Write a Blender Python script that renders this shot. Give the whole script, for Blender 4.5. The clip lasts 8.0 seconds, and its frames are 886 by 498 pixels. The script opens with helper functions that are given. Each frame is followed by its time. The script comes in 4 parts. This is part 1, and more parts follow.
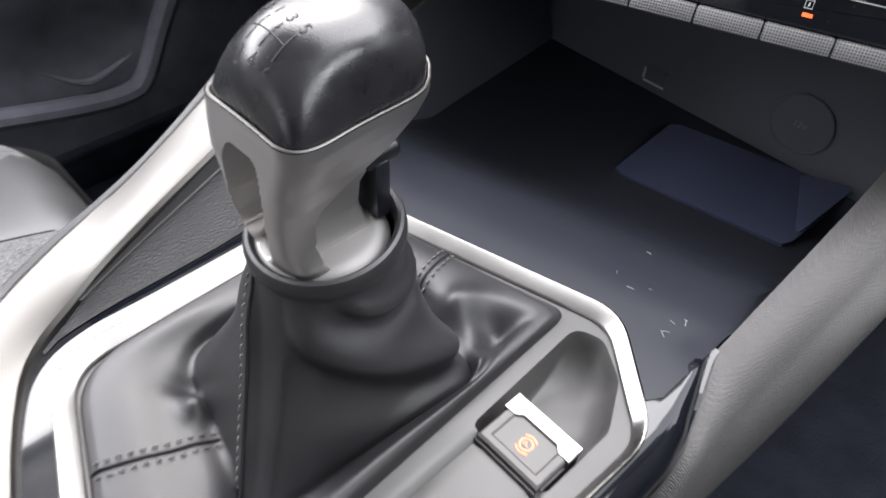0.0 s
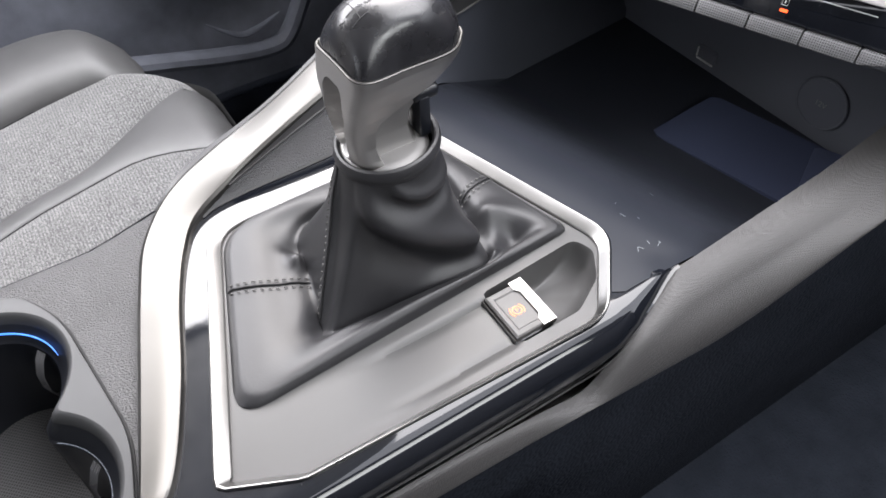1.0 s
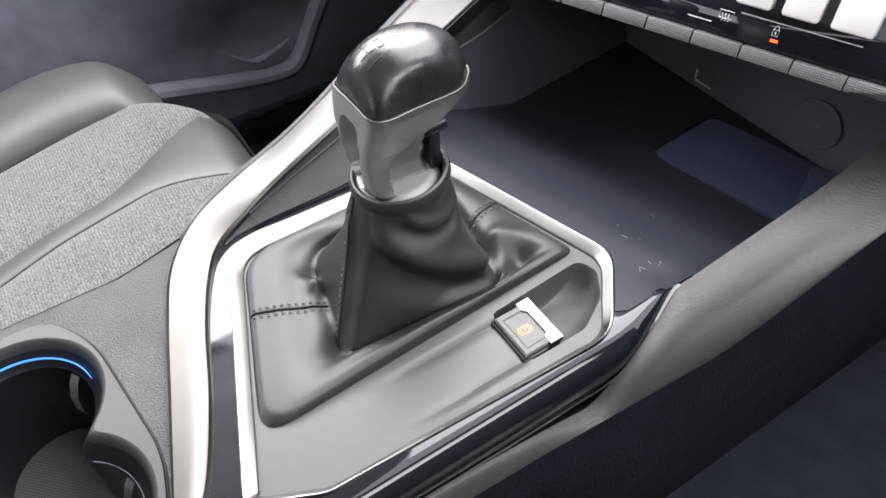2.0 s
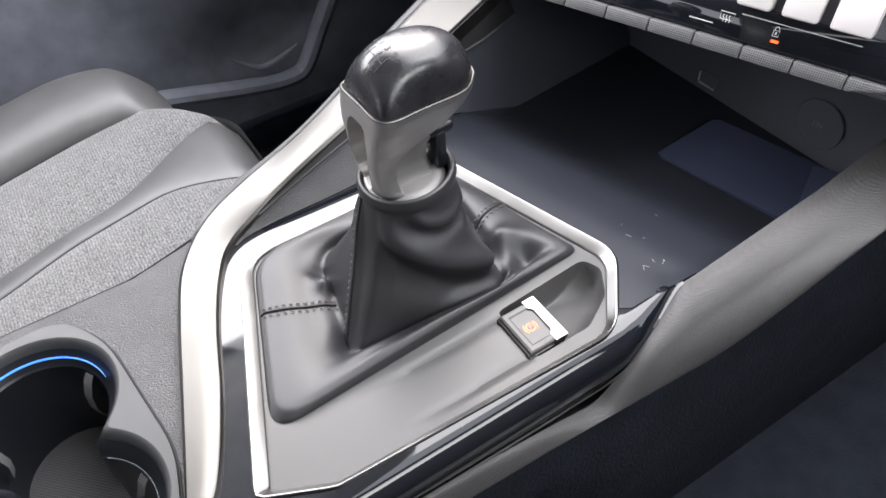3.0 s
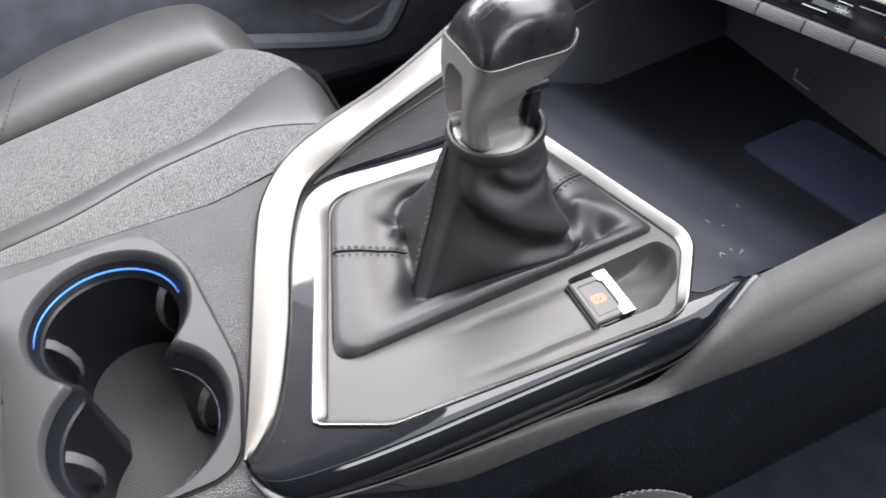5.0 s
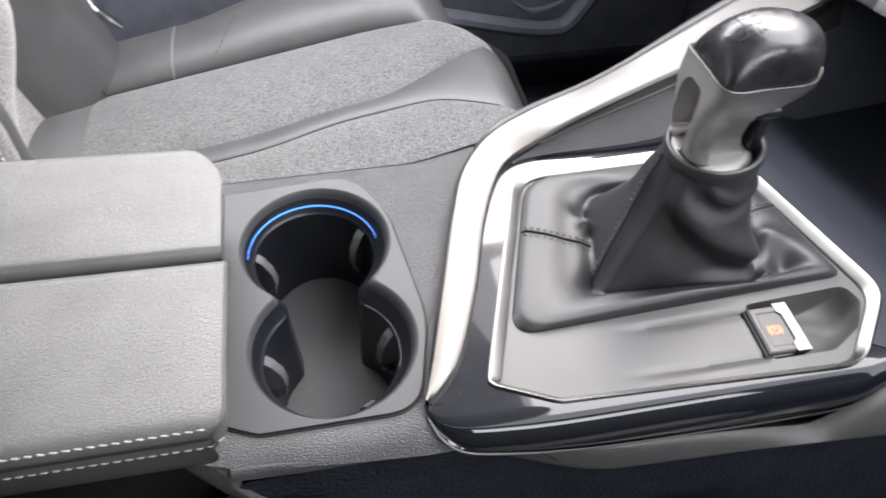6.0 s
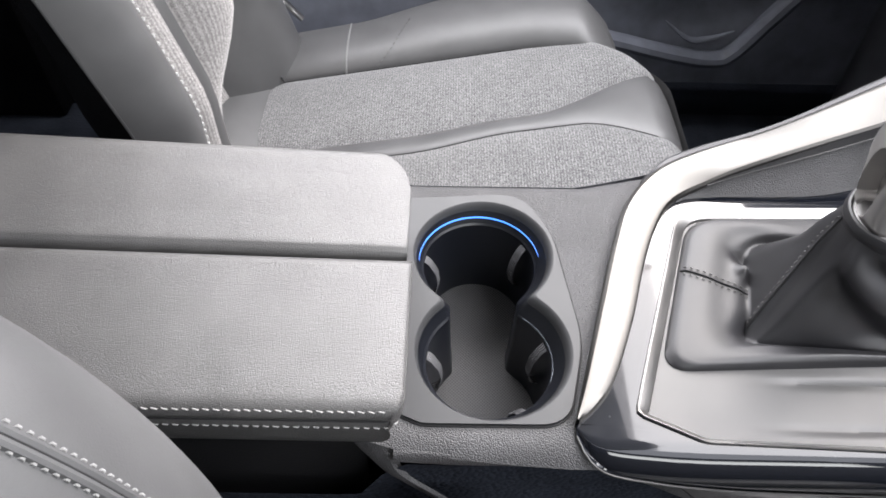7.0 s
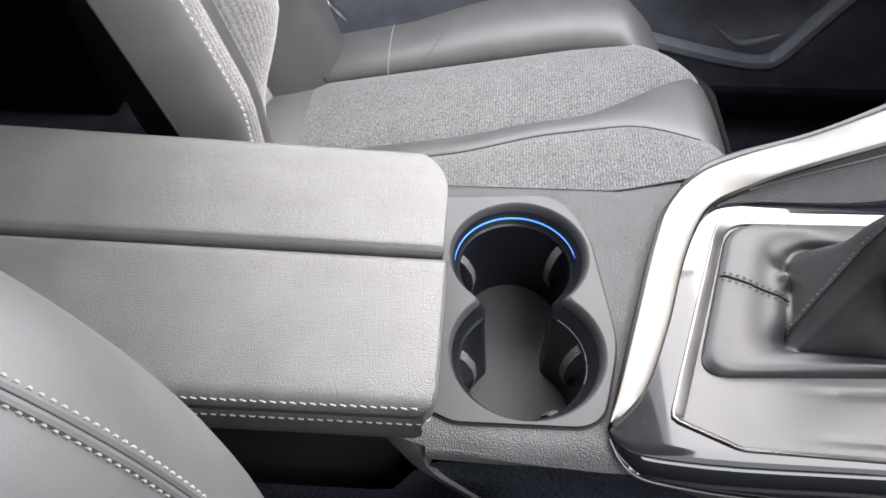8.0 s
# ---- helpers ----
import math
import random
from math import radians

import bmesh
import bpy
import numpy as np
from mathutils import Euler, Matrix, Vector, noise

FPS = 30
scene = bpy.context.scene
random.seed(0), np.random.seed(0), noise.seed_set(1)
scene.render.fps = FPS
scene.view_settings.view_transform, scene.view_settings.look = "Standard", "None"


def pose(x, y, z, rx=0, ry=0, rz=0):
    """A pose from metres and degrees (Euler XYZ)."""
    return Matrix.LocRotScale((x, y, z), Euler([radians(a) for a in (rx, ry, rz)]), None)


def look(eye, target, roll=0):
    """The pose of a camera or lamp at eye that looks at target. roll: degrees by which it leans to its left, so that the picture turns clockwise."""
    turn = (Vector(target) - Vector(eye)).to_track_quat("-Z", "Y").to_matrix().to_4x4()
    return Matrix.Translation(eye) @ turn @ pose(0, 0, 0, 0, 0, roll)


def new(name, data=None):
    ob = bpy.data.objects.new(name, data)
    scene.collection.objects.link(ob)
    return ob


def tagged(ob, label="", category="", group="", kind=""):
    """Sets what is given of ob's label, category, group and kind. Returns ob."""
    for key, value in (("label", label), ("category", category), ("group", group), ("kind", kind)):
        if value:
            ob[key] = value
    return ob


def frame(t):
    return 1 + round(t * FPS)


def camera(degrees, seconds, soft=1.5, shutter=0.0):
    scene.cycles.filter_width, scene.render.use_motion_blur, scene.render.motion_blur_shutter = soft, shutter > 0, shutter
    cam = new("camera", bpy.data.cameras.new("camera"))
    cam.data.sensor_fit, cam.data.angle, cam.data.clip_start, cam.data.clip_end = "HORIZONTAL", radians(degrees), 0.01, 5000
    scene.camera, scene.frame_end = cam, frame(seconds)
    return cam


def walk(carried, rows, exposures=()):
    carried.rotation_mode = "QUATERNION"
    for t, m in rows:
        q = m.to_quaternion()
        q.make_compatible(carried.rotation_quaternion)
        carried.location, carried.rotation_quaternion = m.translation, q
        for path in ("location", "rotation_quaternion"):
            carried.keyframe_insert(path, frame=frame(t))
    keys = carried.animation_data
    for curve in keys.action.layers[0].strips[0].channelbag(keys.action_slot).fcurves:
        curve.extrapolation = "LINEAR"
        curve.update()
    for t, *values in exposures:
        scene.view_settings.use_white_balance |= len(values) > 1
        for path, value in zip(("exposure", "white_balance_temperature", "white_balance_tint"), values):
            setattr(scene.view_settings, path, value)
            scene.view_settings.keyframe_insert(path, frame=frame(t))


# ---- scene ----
cam = camera(63.3, 8.0, soft=1.6, shutter=0.35)
PATH = [
    (0, (0.196, -0.15, 0.666), (1.173, 0.827, -0.78), 2.9),
    (0.2, (0.188, -0.177, 0.689), (1.067, 0.849, -0.785), 1.7),
    (0.5, (0.177, -0.217, 0.71), (0.931, 0.866, -0.793), -0.1),
    (1, (0.165, -0.262, 0.735), (0.842, 0.868, -0.77), -1.9),
    (1.5, (0.161, -0.267, 0.75), (0.833, 0.882, -0.743), -2.9),
    (3, (0.155, -0.277, 0.759), (0.818, 0.908, -0.71), -4.3),
    (3.5, (0.153, -0.277, 0.756), (0.805, 0.909, -0.716), -4.5),
    (4, (0.152, -0.278, 0.756), (0.795, 0.907, -0.721), -4.1),
    (4.2, (0.152, -0.279, 0.757), (0.782, 0.905, -0.727), -3.8),
    (5.3, (0.116, -0.279, 0.748), (0.59, 0.949, -0.757), 0.2),
    (5.5, (0.103, -0.28, 0.753), (0.526, 0.959, -0.759), 1.0),
    (6, (0.07, -0.281, 0.766), (0.341, 0.988, -0.755), 2.1),
    (6.5, (0.04, -0.286, 0.785), (0.151, 0.999, -0.743), 1.7),
    (7, (0.024, -0.288, 0.797), (0.02, 1.002, -0.732), 0.9),
    (7.5, (0.023, -0.291, 0.799), (-0.047, 1.003, -0.725), -0.1),
    (8, (0.026, -0.291, 0.798), (-0.086, 0.999, -0.727), -1.6),
]
walk(cam, [(t, look(eye, target, roll)) for t, eye, target, roll in PATH], [(0.0, 0.86, 6590, 13.5), (8.0, 0.86, 6590, 13.5)])

# ---------------------------------------------------------------- world and light
SUN_EL, SUN_AZ = 42.0, 50.0


def build_world():
    w = bpy.data.worlds.new("sky")
    scene.world = w
    w.use_nodes = True
    nt = w.node_tree
    nt.nodes.clear()
    sky = nt.nodes.new("ShaderNodeTexSky")
    sky.sky_type = "NISHITA"
    sky.sun_disc = False
    sky.sun_elevation = radians(SUN_EL)
    sky.sun_rotation = radians(90 - SUN_AZ)
    sky.air_density, sky.dust_density, sky.ozone_density = 1.0, 4.0, 1.0
    mix = nt.nodes.new("ShaderNodeMix")
    mix.data_type = "RGBA"
    mix.inputs["Factor"].default_value = 0.55
    mix.inputs["B"].default_value = (22.0, 22.8, 24.0, 1)
    bg = nt.nodes.new("ShaderNodeBackground")
    bg.inputs["Strength"].default_value = 0.15
    out = nt.nodes.new("ShaderNodeOutputWorld")
    nt.links.new(sky.outputs[0], mix.inputs["A"])
    nt.links.new(mix.outputs["Result"], bg.inputs["Color"])
    nt.links.new(bg.outputs[0], out.inputs[0])


def build_sun():
    d = bpy.data.lights.new("sun", "SUN")
    d.energy, d.angle, d.color = 1.0, radians(25), (1.0, 0.96, 0.9)
    ob = new("sun", d)
    el, az = radians(SUN_EL), radians(SUN_AZ)
    way = Vector((math.cos(el) * math.cos(az), math.cos(el) * math.sin(az), math.sin(el)))
    ob.matrix_world = look(tuple(way * 20), (0, 0, 0))


def window_light(name, eye, target, w, h, watts, color):
    """Daylight that enters through a window opening."""
    d = bpy.data.lights.new(name, "AREA")
    d.shape, d.size, d.size_y, d.energy, d.color = "RECTANGLE", w, h, watts, color
    new(name, d).matrix_world = look(eye, target)


build_world()
build_sun()
window_light("side_window_light", (0.07, 0.69, 0.985), (0.07, -0.4, 0.62), 1.12, 0.33, 10.5, (0.97, 0.98, 1.0))
window_light("windscreen_light", (0.63, 0.13, 1.04), (0.43, 0.13, 0.64), 0.98, 0.60, 8.6, (0.98, 0.99, 1.0))
window_light("driver_window_light", (0.43, -0.735, 0.90), (0.43, 0.4, 0.75), 0.60, 0.19, 1.6, (0.95, 1.0, 0.97))


# ---------------------------------------------------------------- materials
def node_mat(name, base, rough=0.5, metal=0.0, coat=0.0, spec=0.5):
    m = bpy.data.materials.new(name)
    m.use_nodes = True
    b = m.node_tree.nodes["Principled BSDF"]
    b.inputs["Base Color"].default_value = (*base, 1)
    b.inputs["Roughness"].default_value = rough
    b.inputs["Metallic"].default_value = metal
    b.inputs["Coat Weight"].default_value = coat
    b.inputs["Specular IOR Level"].default_value = spec
    return m, m.node_tree, b


def coords(nt, stretch=(1, 1, 1)):
    tc = nt.nodes.new("ShaderNodeTexCoord")
    mp = nt.nodes.new("ShaderNodeMapping")
    mp.inputs["Scale"].default_value = stretch
    nt.links.new(tc.outputs["Object"], mp.inputs["Vector"])
    return mp.outputs["Vector"]


def noise_tex(nt, vec, scale, detail=3.0, rough=0.5):
    n = nt.nodes.new("ShaderNodeTexNoise")
    n.inputs["Scale"].default_value = scale
    n.inputs["Detail"].default_value = detail
    n.inputs["Roughness"].default_value = rough
    nt.links.new(vec, n.inputs["Vector"])
    return n.outputs["Fac"]


def ramp(nt, fac, stops):
    r = nt.nodes.new("ShaderNodeValToRGB")
    els = r.color_ramp.elements
    while len(els) < len(stops):
        els.new(0.5)
    for el, (p, c) in zip(els, stops):
        el.position = p
        el.color = (*c, 1) if len(c) == 3 else c
    nt.links.new(fac, r.inputs["Fac"])
    return r.outputs["Color"]


def bump(nt, b, height, strength, distance, under=None, invert=False):
    bp = nt.nodes.new("ShaderNodeBump")
    bp.invert = invert
    bp.inputs["Strength"].default_value = strength
    bp.inputs["Distance"].default_value = distance
    nt.links.new(height, bp.inputs["Height"])
    if under is not None:
        nt.links.new(under, bp.inputs["Normal"])
    nt.links.new(bp.outputs["Normal"], b.inputs["Normal"])
    return bp.outputs["Normal"]


def g(v):
    return (v, v, v)


def grained(name, base, rough, cell=900.0, strength=0.35, dist=0.0004, vary=0.2, soft=0.05, spec=0.5, wear=0.025, patch=28.0, order=0.0):
    """Leather or moulded plastic with a pebbled grain and faint wear."""
    m, nt, b = node_mat(name, base, rough, spec=spec)
    vec = coords(nt)
    vo = nt.nodes.new("ShaderNodeTexVoronoi")
    vo.inputs["Scale"].default_value = cell
    vo.inputs["Randomness"].default_value = 1.0 - order
    nt.links.new(vec, vo.inputs["Vector"])
    big = noise_tex(nt, vec, patch, 4.0)
    lo, hi = [tuple(c * k for c in base) for k in (1 - vary, 1 + vary)]
    nt.links.new(ramp(nt, big, [(0.3, lo), (0.7, hi)]), b.inputs["Base Color"])
    nt.links.new(ramp(nt, big, [(0.25, g(rough - wear)), (0.75, g(min(rough + wear, 1)))]), b.inputs["Roughness"])
    n1 = bump(nt, b, vo.outputs["Distance"], strength, dist, invert=True)
    fine = noise_tex(nt, vec, 60.0, 3.0)
    bump(nt, b, fine, soft, 0.002, n1)
    return m


def fabric(name, dark, light, axis=(1, 0, 0), relief=0.5):
    """Melange woven cloth with fine ribs."""
    m, nt, b = node_mat(name, dark, 0.92, spec=0.2)
    vec = coords(nt)
    fleck = noise_tex(nt, coords(nt, (850, 420, 640)), 1.0, 2.0, 0.75)
    rib = noise_tex(nt, coords(nt, (110, 520, 160) if axis[1] else (520, 110, 160)), 1.0, 2.0, 0.6)
    wv = nt.nodes.new("ShaderNodeTexWave")
    wv.bands_direction = "Y" if axis[1] else "X"
    wv.inputs["Scale"].default_value = 100.0
    wv.inputs["Distortion"].default_value = 0.8
    wv.inputs["Detail"].default_value = 2.0
    wv.inputs["Detail Scale"].default_value = 6.0
    nt.links.new(vec, wv.inputs["Vector"])
    broad = noise_tex(nt, vec, 26.0, 3.0)
    mid = tuple((a + c) / 2 for a, c in zip(dark, light))
    col = ramp(nt, fleck, [(0.38, dark), (0.5, mid), (0.62, light)])
    mx = nt.nodes.new("ShaderNodeMix")
    mx.data_type, mx.blend_type = "RGBA", "MULTIPLY"
    mx.inputs["Factor"].default_value = 0.5
    nt.links.new(col, mx.inputs["A"])
    nt.links.new(ramp(nt, broad, [(0.3, g(0.75)), (0.7, g(1.0))]), mx.inputs["B"])
    m2 = nt.nodes.new("ShaderNodeMix")
    m2.data_type, m2.blend_type = "RGBA", "MULTIPLY"
    m2.inputs["Factor"].default_value = 0.6
    nt.links.new(mx.outputs["Result"], m2.inputs["A"])
    nt.links.new(m2.outputs["Result"], b.inputs["Base Color"])
    m3 = nt.nodes.new("ShaderNodeMix")
    m3.data_type = "FLOAT"
    m3.inputs["Factor"].default_value = 0.55
    nt.links.new(rib, m3.inputs["A"])
    nt.links.new(wv.outputs["Fac"], m3.inputs["B"])
    nt.links.new(ramp(nt, m3.outputs["Result"], [(0.30, g(0.62)), (0.66, g(1.1))]), m2.inputs["B"])
    n1 = bump(nt, b, m3.outputs["Result"], relief, 0.0009)
    bump(nt, b, fleck, relief, 0.0008, n1)
    b.inputs["Sheen Weight"].default_value = 0.25
    return m


def brushed(name, base, rough, metal=1.0):
    m, nt, b = node_mat(name, base, rough, metal)
    n = noise_tex(nt, coords(nt), 350.0, 4.0)
    big = noise_tex(nt, coords(nt), 22.0, 3.0)
    nt.links.new(ramp(nt, big, [(0.3, g(rough - 0.04)), (0.7, g(rough + 0.06))]), b.inputs["Roughness"])
    bump(nt, b, n, 0.06, 0.0003)
    return m


def smooth(name, base, rough, metal=0.0, coat=0.0, spec=0.5, dust=0.0):
    m, nt, b = node_mat(name, base, rough, metal, coat, spec)
    big = noise_tex(nt, coords(nt), 35.0, 4.0)
    nt.links.new(ramp(nt, big, [(0.3, g(max(rough - 0.03, 0.02))), (0.72, g(rough + 0.05))]), b.inputs["Roughness"])
    if dust:
        speck = noise_tex(nt, coords(nt), 420.0, 2.0, 0.4)
        nt.links.new(ramp(nt, speck, [(0.70, base), (0.80, tuple(c + dust for c in base))]), b.inputs["Base Color"])
    return m


def mesh_grid(name, base, rough, cell, axes=((1, 0, 0), (0, 1, 0))):
    """Moulded plastic or rubber with a fine square mesh."""
    m, nt, b = node_mat(name, base, rough)
    comb = nt.nodes.new("ShaderNodeCombineXYZ")
    for k, ax in enumerate(axes):
        dot = nt.nodes.new("ShaderNodeVectorMath")
        dot.operation = "DOT_PRODUCT"
        dot.inputs[1].default_value = tuple(c * cell for c in ax)
        nt.links.new(coords(nt), dot.inputs[0])
        nt.links.new(dot.outputs["Value"], comb.inputs[k])
    vec = comb.outputs[0]
    vo = nt.nodes.new("ShaderNodeTexVoronoi")
    vo.voronoi_dimensions = "2D"
    vo.distance = "CHEBYCHEV"
    vo.inputs["Scale"].default_value = 1.0
    vo.inputs["Randomness"].default_value = 0.0
    nt.links.new(vec, vo.inputs["Vector"])
    nt.links.new(ramp(nt, vo.outputs["Distance"], [(0.24, tuple(c * 0.25 for c in base)), (0.36, base)]), b.inputs["Base Color"])
    bump(nt, b, vo.outputs["Distance"], 0.6, 0.0008)
    return m


def glowing(name, color, strength):
    m = bpy.data.materials.new(name)
    m.use_nodes = True
    b = m.node_tree.nodes["Principled BSDF"]
    b.inputs["Base Color"].default_value = (*color, 1)
    b.inputs["Emission Color"].default_value = (*color, 1)
    b.inputs["Emission Strength"].default_value = strength
    return m


LEATHER = grained("black_leather", (0.078, 0.077, 0.076), 0.36, 1700, 0.8, 0.0003, 0.12, 0.004, spec=0.85)
BOOT_LEATHER = grained("boot_leather", (0.013, 0.013, 0.015), 0.48, 1500, 0.12, spec=0.6)
SEAT_LEATHER = grained("seat_leather", (0.069, 0.069, 0.070), 0.46, 1500, 0.2, 0.0003, 0.1, 0.01, spec=0.7)
SHELL = grained("grained_plastic", (0.046, 0.046, 0.048), 0.5, 1050, 0.9, 0.0006, soft=0.003)
DARK_SHELL = grained("dark_plastic", (0.068, 0.071, 0.082), 0.6, 700, 0.4, 0.0006)
SATIN = smooth("satin_plastic", (0.062, 0.061, 0.061), 0.42)
PLATE = smooth("plate_plastic", (0.040, 0.041, 0.043), 0.48, spec=0.4)
CUP_BLACK = smooth("cup_plastic", (0.007, 0.008, 0.011), 0.34)
GLOSS = smooth("piano_black", (0.006, 0.007, 0.010), 0.05, coat=0.6, spec=0.3, dust=0.02)
SILVER = brushed("satin_silver", (0.104, 0.101, 0.096), 0.38)
CHROME = brushed("satin_chrome", (0.25, 0.246, 0.241), 0.30)
KNOB_SILVER = brushed("knob_silver", (0.45, 0.44, 0.43), 0.40, metal=1.0)
KNOB_RIM = brushed("knob_rim_silver", (0.10, 0.098, 0.095), 0.45)
KNOB_LEATHER = grained("knob_leather", (0.012, 0.012, 0.014), 0.30, 1600, 0.1, 0.0003, spec=0.55, wear=0.13, patch=75.0)
CLOTH = fabric("melange_cloth", (0.073, 0.073, 0.076), (0.232, 0.232, 0.230))
CLOTH_BACK = fabric("light_cloth", (0.19, 0.184, 0.18), (0.38, 0.365, 0.355), (0, 1, 0), 0.22)
# one plastic in three tones: veiling light put into wall and back colours
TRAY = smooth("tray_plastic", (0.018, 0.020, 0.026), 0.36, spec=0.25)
TRAY_BACK_LIT = smooth("lit_tray_back", (0.10, 0.106, 0.125), 0.5, spec=0.3)
TRAY_WALL_LIT = smooth("lit_tray_wall", (0.050, 0.054, 0.066), 0.5, spec=0.25)
RUBBER = mesh_grid("ribbed_rubber", (0.062, 0.062, 0.064), 0.7, 560, ((0.707, 0.707, 0), (-0.707, 0.707, 0)))
TILE = mesh_grid("key_mesh", (0.125, 0.125, 0.13), 0.5, 714, ((0.355, -0.935, 0), (0.325, 0.1235, 0.93)))
THREAD = smooth("pale_thread", (0.24, 0.24, 0.235), 0.8)
DARK_THREAD = smooth("grey_thread", (0.10, 0.098, 0.096), 0.8)
SEAM = smooth("seam_shadow_gap", (0.01, 0.01, 0.011), 0.8)
WHITE_KEY = smooth("white_key", (0.62, 0.59, 0.585), 0.3)
PRINT = smooth("pale_print", (0.5, 0.5, 0.5), 0.6)
BLUE_GLOW = glowing("blue_light", (0.05, 0.21, 0.82), 0.8)
PALE_GLINT = glowing("pale_glint", (0.12, 0.14, 0.17), 0.02)
ORANGE = glowing("orange_light", (1.0, 0.09, 0.02), 1.4)
RED_PRINT = glowing("red_symbol", (1.0, 0.26, 0.13), 0.55)
RED = smooth("red_plastic", (0.07, 0.004, 0.007), 0.6, spec=0.3)
CARPET = grained("carpet", (0.016, 0.019, 0.026), 0.95, 300, 0.5, 0.002, spec=0.1)
FLOOR_CARPET = grained("floor_carpet", (0.024, 0.028, 0.037), 0.95, 300, 0.5, 0.002, spec=0.1)
# near-black: the shade behind the seats is put into this base colour
SHADED_BLACK = grained("shaded_black", (0.005, 0.005, 0.006), 0.95, 300, 0.5, 0.002, spec=0.05)
ROOFING = grained("headlining", (0.52, 0.52, 0.51), 0.95, 500, 0.3)
DOOR_PL = grained("door_plastic", (0.14, 0.15, 0.18), 0.55, 500, 0.3)


# ---------------------------------------------------------------- mesh helpers
def finish(bm, name, material, parent=None, angle=35):
    bmesh.ops.recalc_face_normals(bm, faces=bm.faces)
    me = bpy.data.meshes.new(name)
    bm.to_mesh(me)
    bm.free()
    me.materials.append(material)
    me.shade_smooth()
    me.set_sharp_from_angle(angle=radians(angle))
    ob = new(name, me)
    if parent is not None:
        ob.parent = parent
    return ob


def part(name, bm, material, parent, label="", angle=35):
    ob = finish(bm, name, material, parent, angle)
    if label:
        ob["label"] = label
    return ob


def thing(name, label, category, kind="", at=(0, 0, 0)):
    ob = new(name)
    ob.empty_display_size = 0.02
    return tagged(ob, label, category, kind=kind)


def catmull(pts, per=8, closed=False):
    pts = [Vector(p) for p in pts]
    n = len(pts)
    out = []
    for i in range(n if closed else n - 1):
        p = [pts[(i + k) % n] if closed else pts[min(max(i + k, 0), n - 1)] for k in (-1, 0, 1, 2)]
        for j in range(per):
            t = j / per
            out.append(0.5 * ((2 * p[1]) + (p[2] - p[0]) * t + (2 * p[0] - 5 * p[1] + 4 * p[2] - p[3]) * t * t
                              + (3 * p[1] - p[0] - 3 * p[2] + p[3]) * t ** 3))
    if not closed:
        out.append(pts[-1].copy())
    return out


def rounded(corners, seg=8):
    """Closed 2D outline from corners (x, y, radius)."""
    out = []
    n = len(corners)
    for i in range(n):
        x, y, r = corners[i]
        p = Vector((x, y))
        a = Vector(corners[i - 1][:2]) - p
        b = Vector(corners[(i + 1) % n][:2]) - p
        half = a.angle(b) / 2
        d = min(r / math.tan(half), a.length * 0.48, b.length * 0.48)
        s, e = p + a.normalized() * d, p + b.normalized() * d
        for k in range(seg + 1):
            t = k / seg
            out.append((1 - t) ** 2 * s + 2 * t * (1 - t) * p + t * t * e)
    return out


def even(pts, n, closed=True):
    """n points at equal steps along a line."""
    pts = [Vector(p) for p in pts]
    if closed:
        pts = pts + [pts[0]]
    run = [0.0]
    for a, b in zip(pts, pts[1:]):
        run.append(run[-1] + (b - a).length)
    out, j = [], 0
    for i in range(n):
        d = run[-1] * i / (n if closed else n - 1)
        while j < len(pts) - 2 and run[j + 1] < d:
            j += 1
        span = max(run[j + 1] - run[j], 1e-9)
        out.append(pts[j].lerp(pts[j + 1], min((d - run[j]) / span, 1)))
    return out


def inset(pts, d):
    """Closed counter-clockwise outline moved inwards by d."""
    n = len(pts)
    out = []
    area = sum(pts[i - 1].x * pts[i].y - pts[i].x * pts[i - 1].y for i in range(n))
    s = 1 if area > 0 else -1
    for i in range(n):
        t = (pts[(i + 1) % n] - pts[i - 1])
        t = t.normalized() if t.length > 1e-9 else Vector((1, 0))
        out.append(pts[i] + Vector((-t.y, t.x)) * d * s)
    return out


def loops(bm, rings, closed=True, cap_first=False, cap_last=False):
    vs = [[bm.verts.new(p) for p in r] for r in rings]
    n = len(vs[0])
    for a, b in zip(vs, vs[1:]):
        for i in range(n if closed else n - 1):
            j = (i + 1) % n
            bm.faces.new((a[i], a[j], b[j], b[i]))
    if cap_first:
        bm.faces.new(vs[0])
    if cap_last:
        bm.faces.new(vs[-1])
    return vs


def grid(f, nu, nv):
    bm = bmesh.new()
    loops(bm, [[f(i / nu, j / nv) for j in range(nv + 1)] for i in range(nu + 1)], closed=False)
    return bm


def inside(p, poly):
    hit = False
    for i in range(len(poly)):
        a, b = poly[i - 1], poly[i]
        if (a[1] > p[1]) != (b[1] > p[1]) and p[0] < (b[0] - a[0]) * (p[1] - a[1]) / (b[1] - a[1]) + a[0]:
            hit = not hit
    return hit


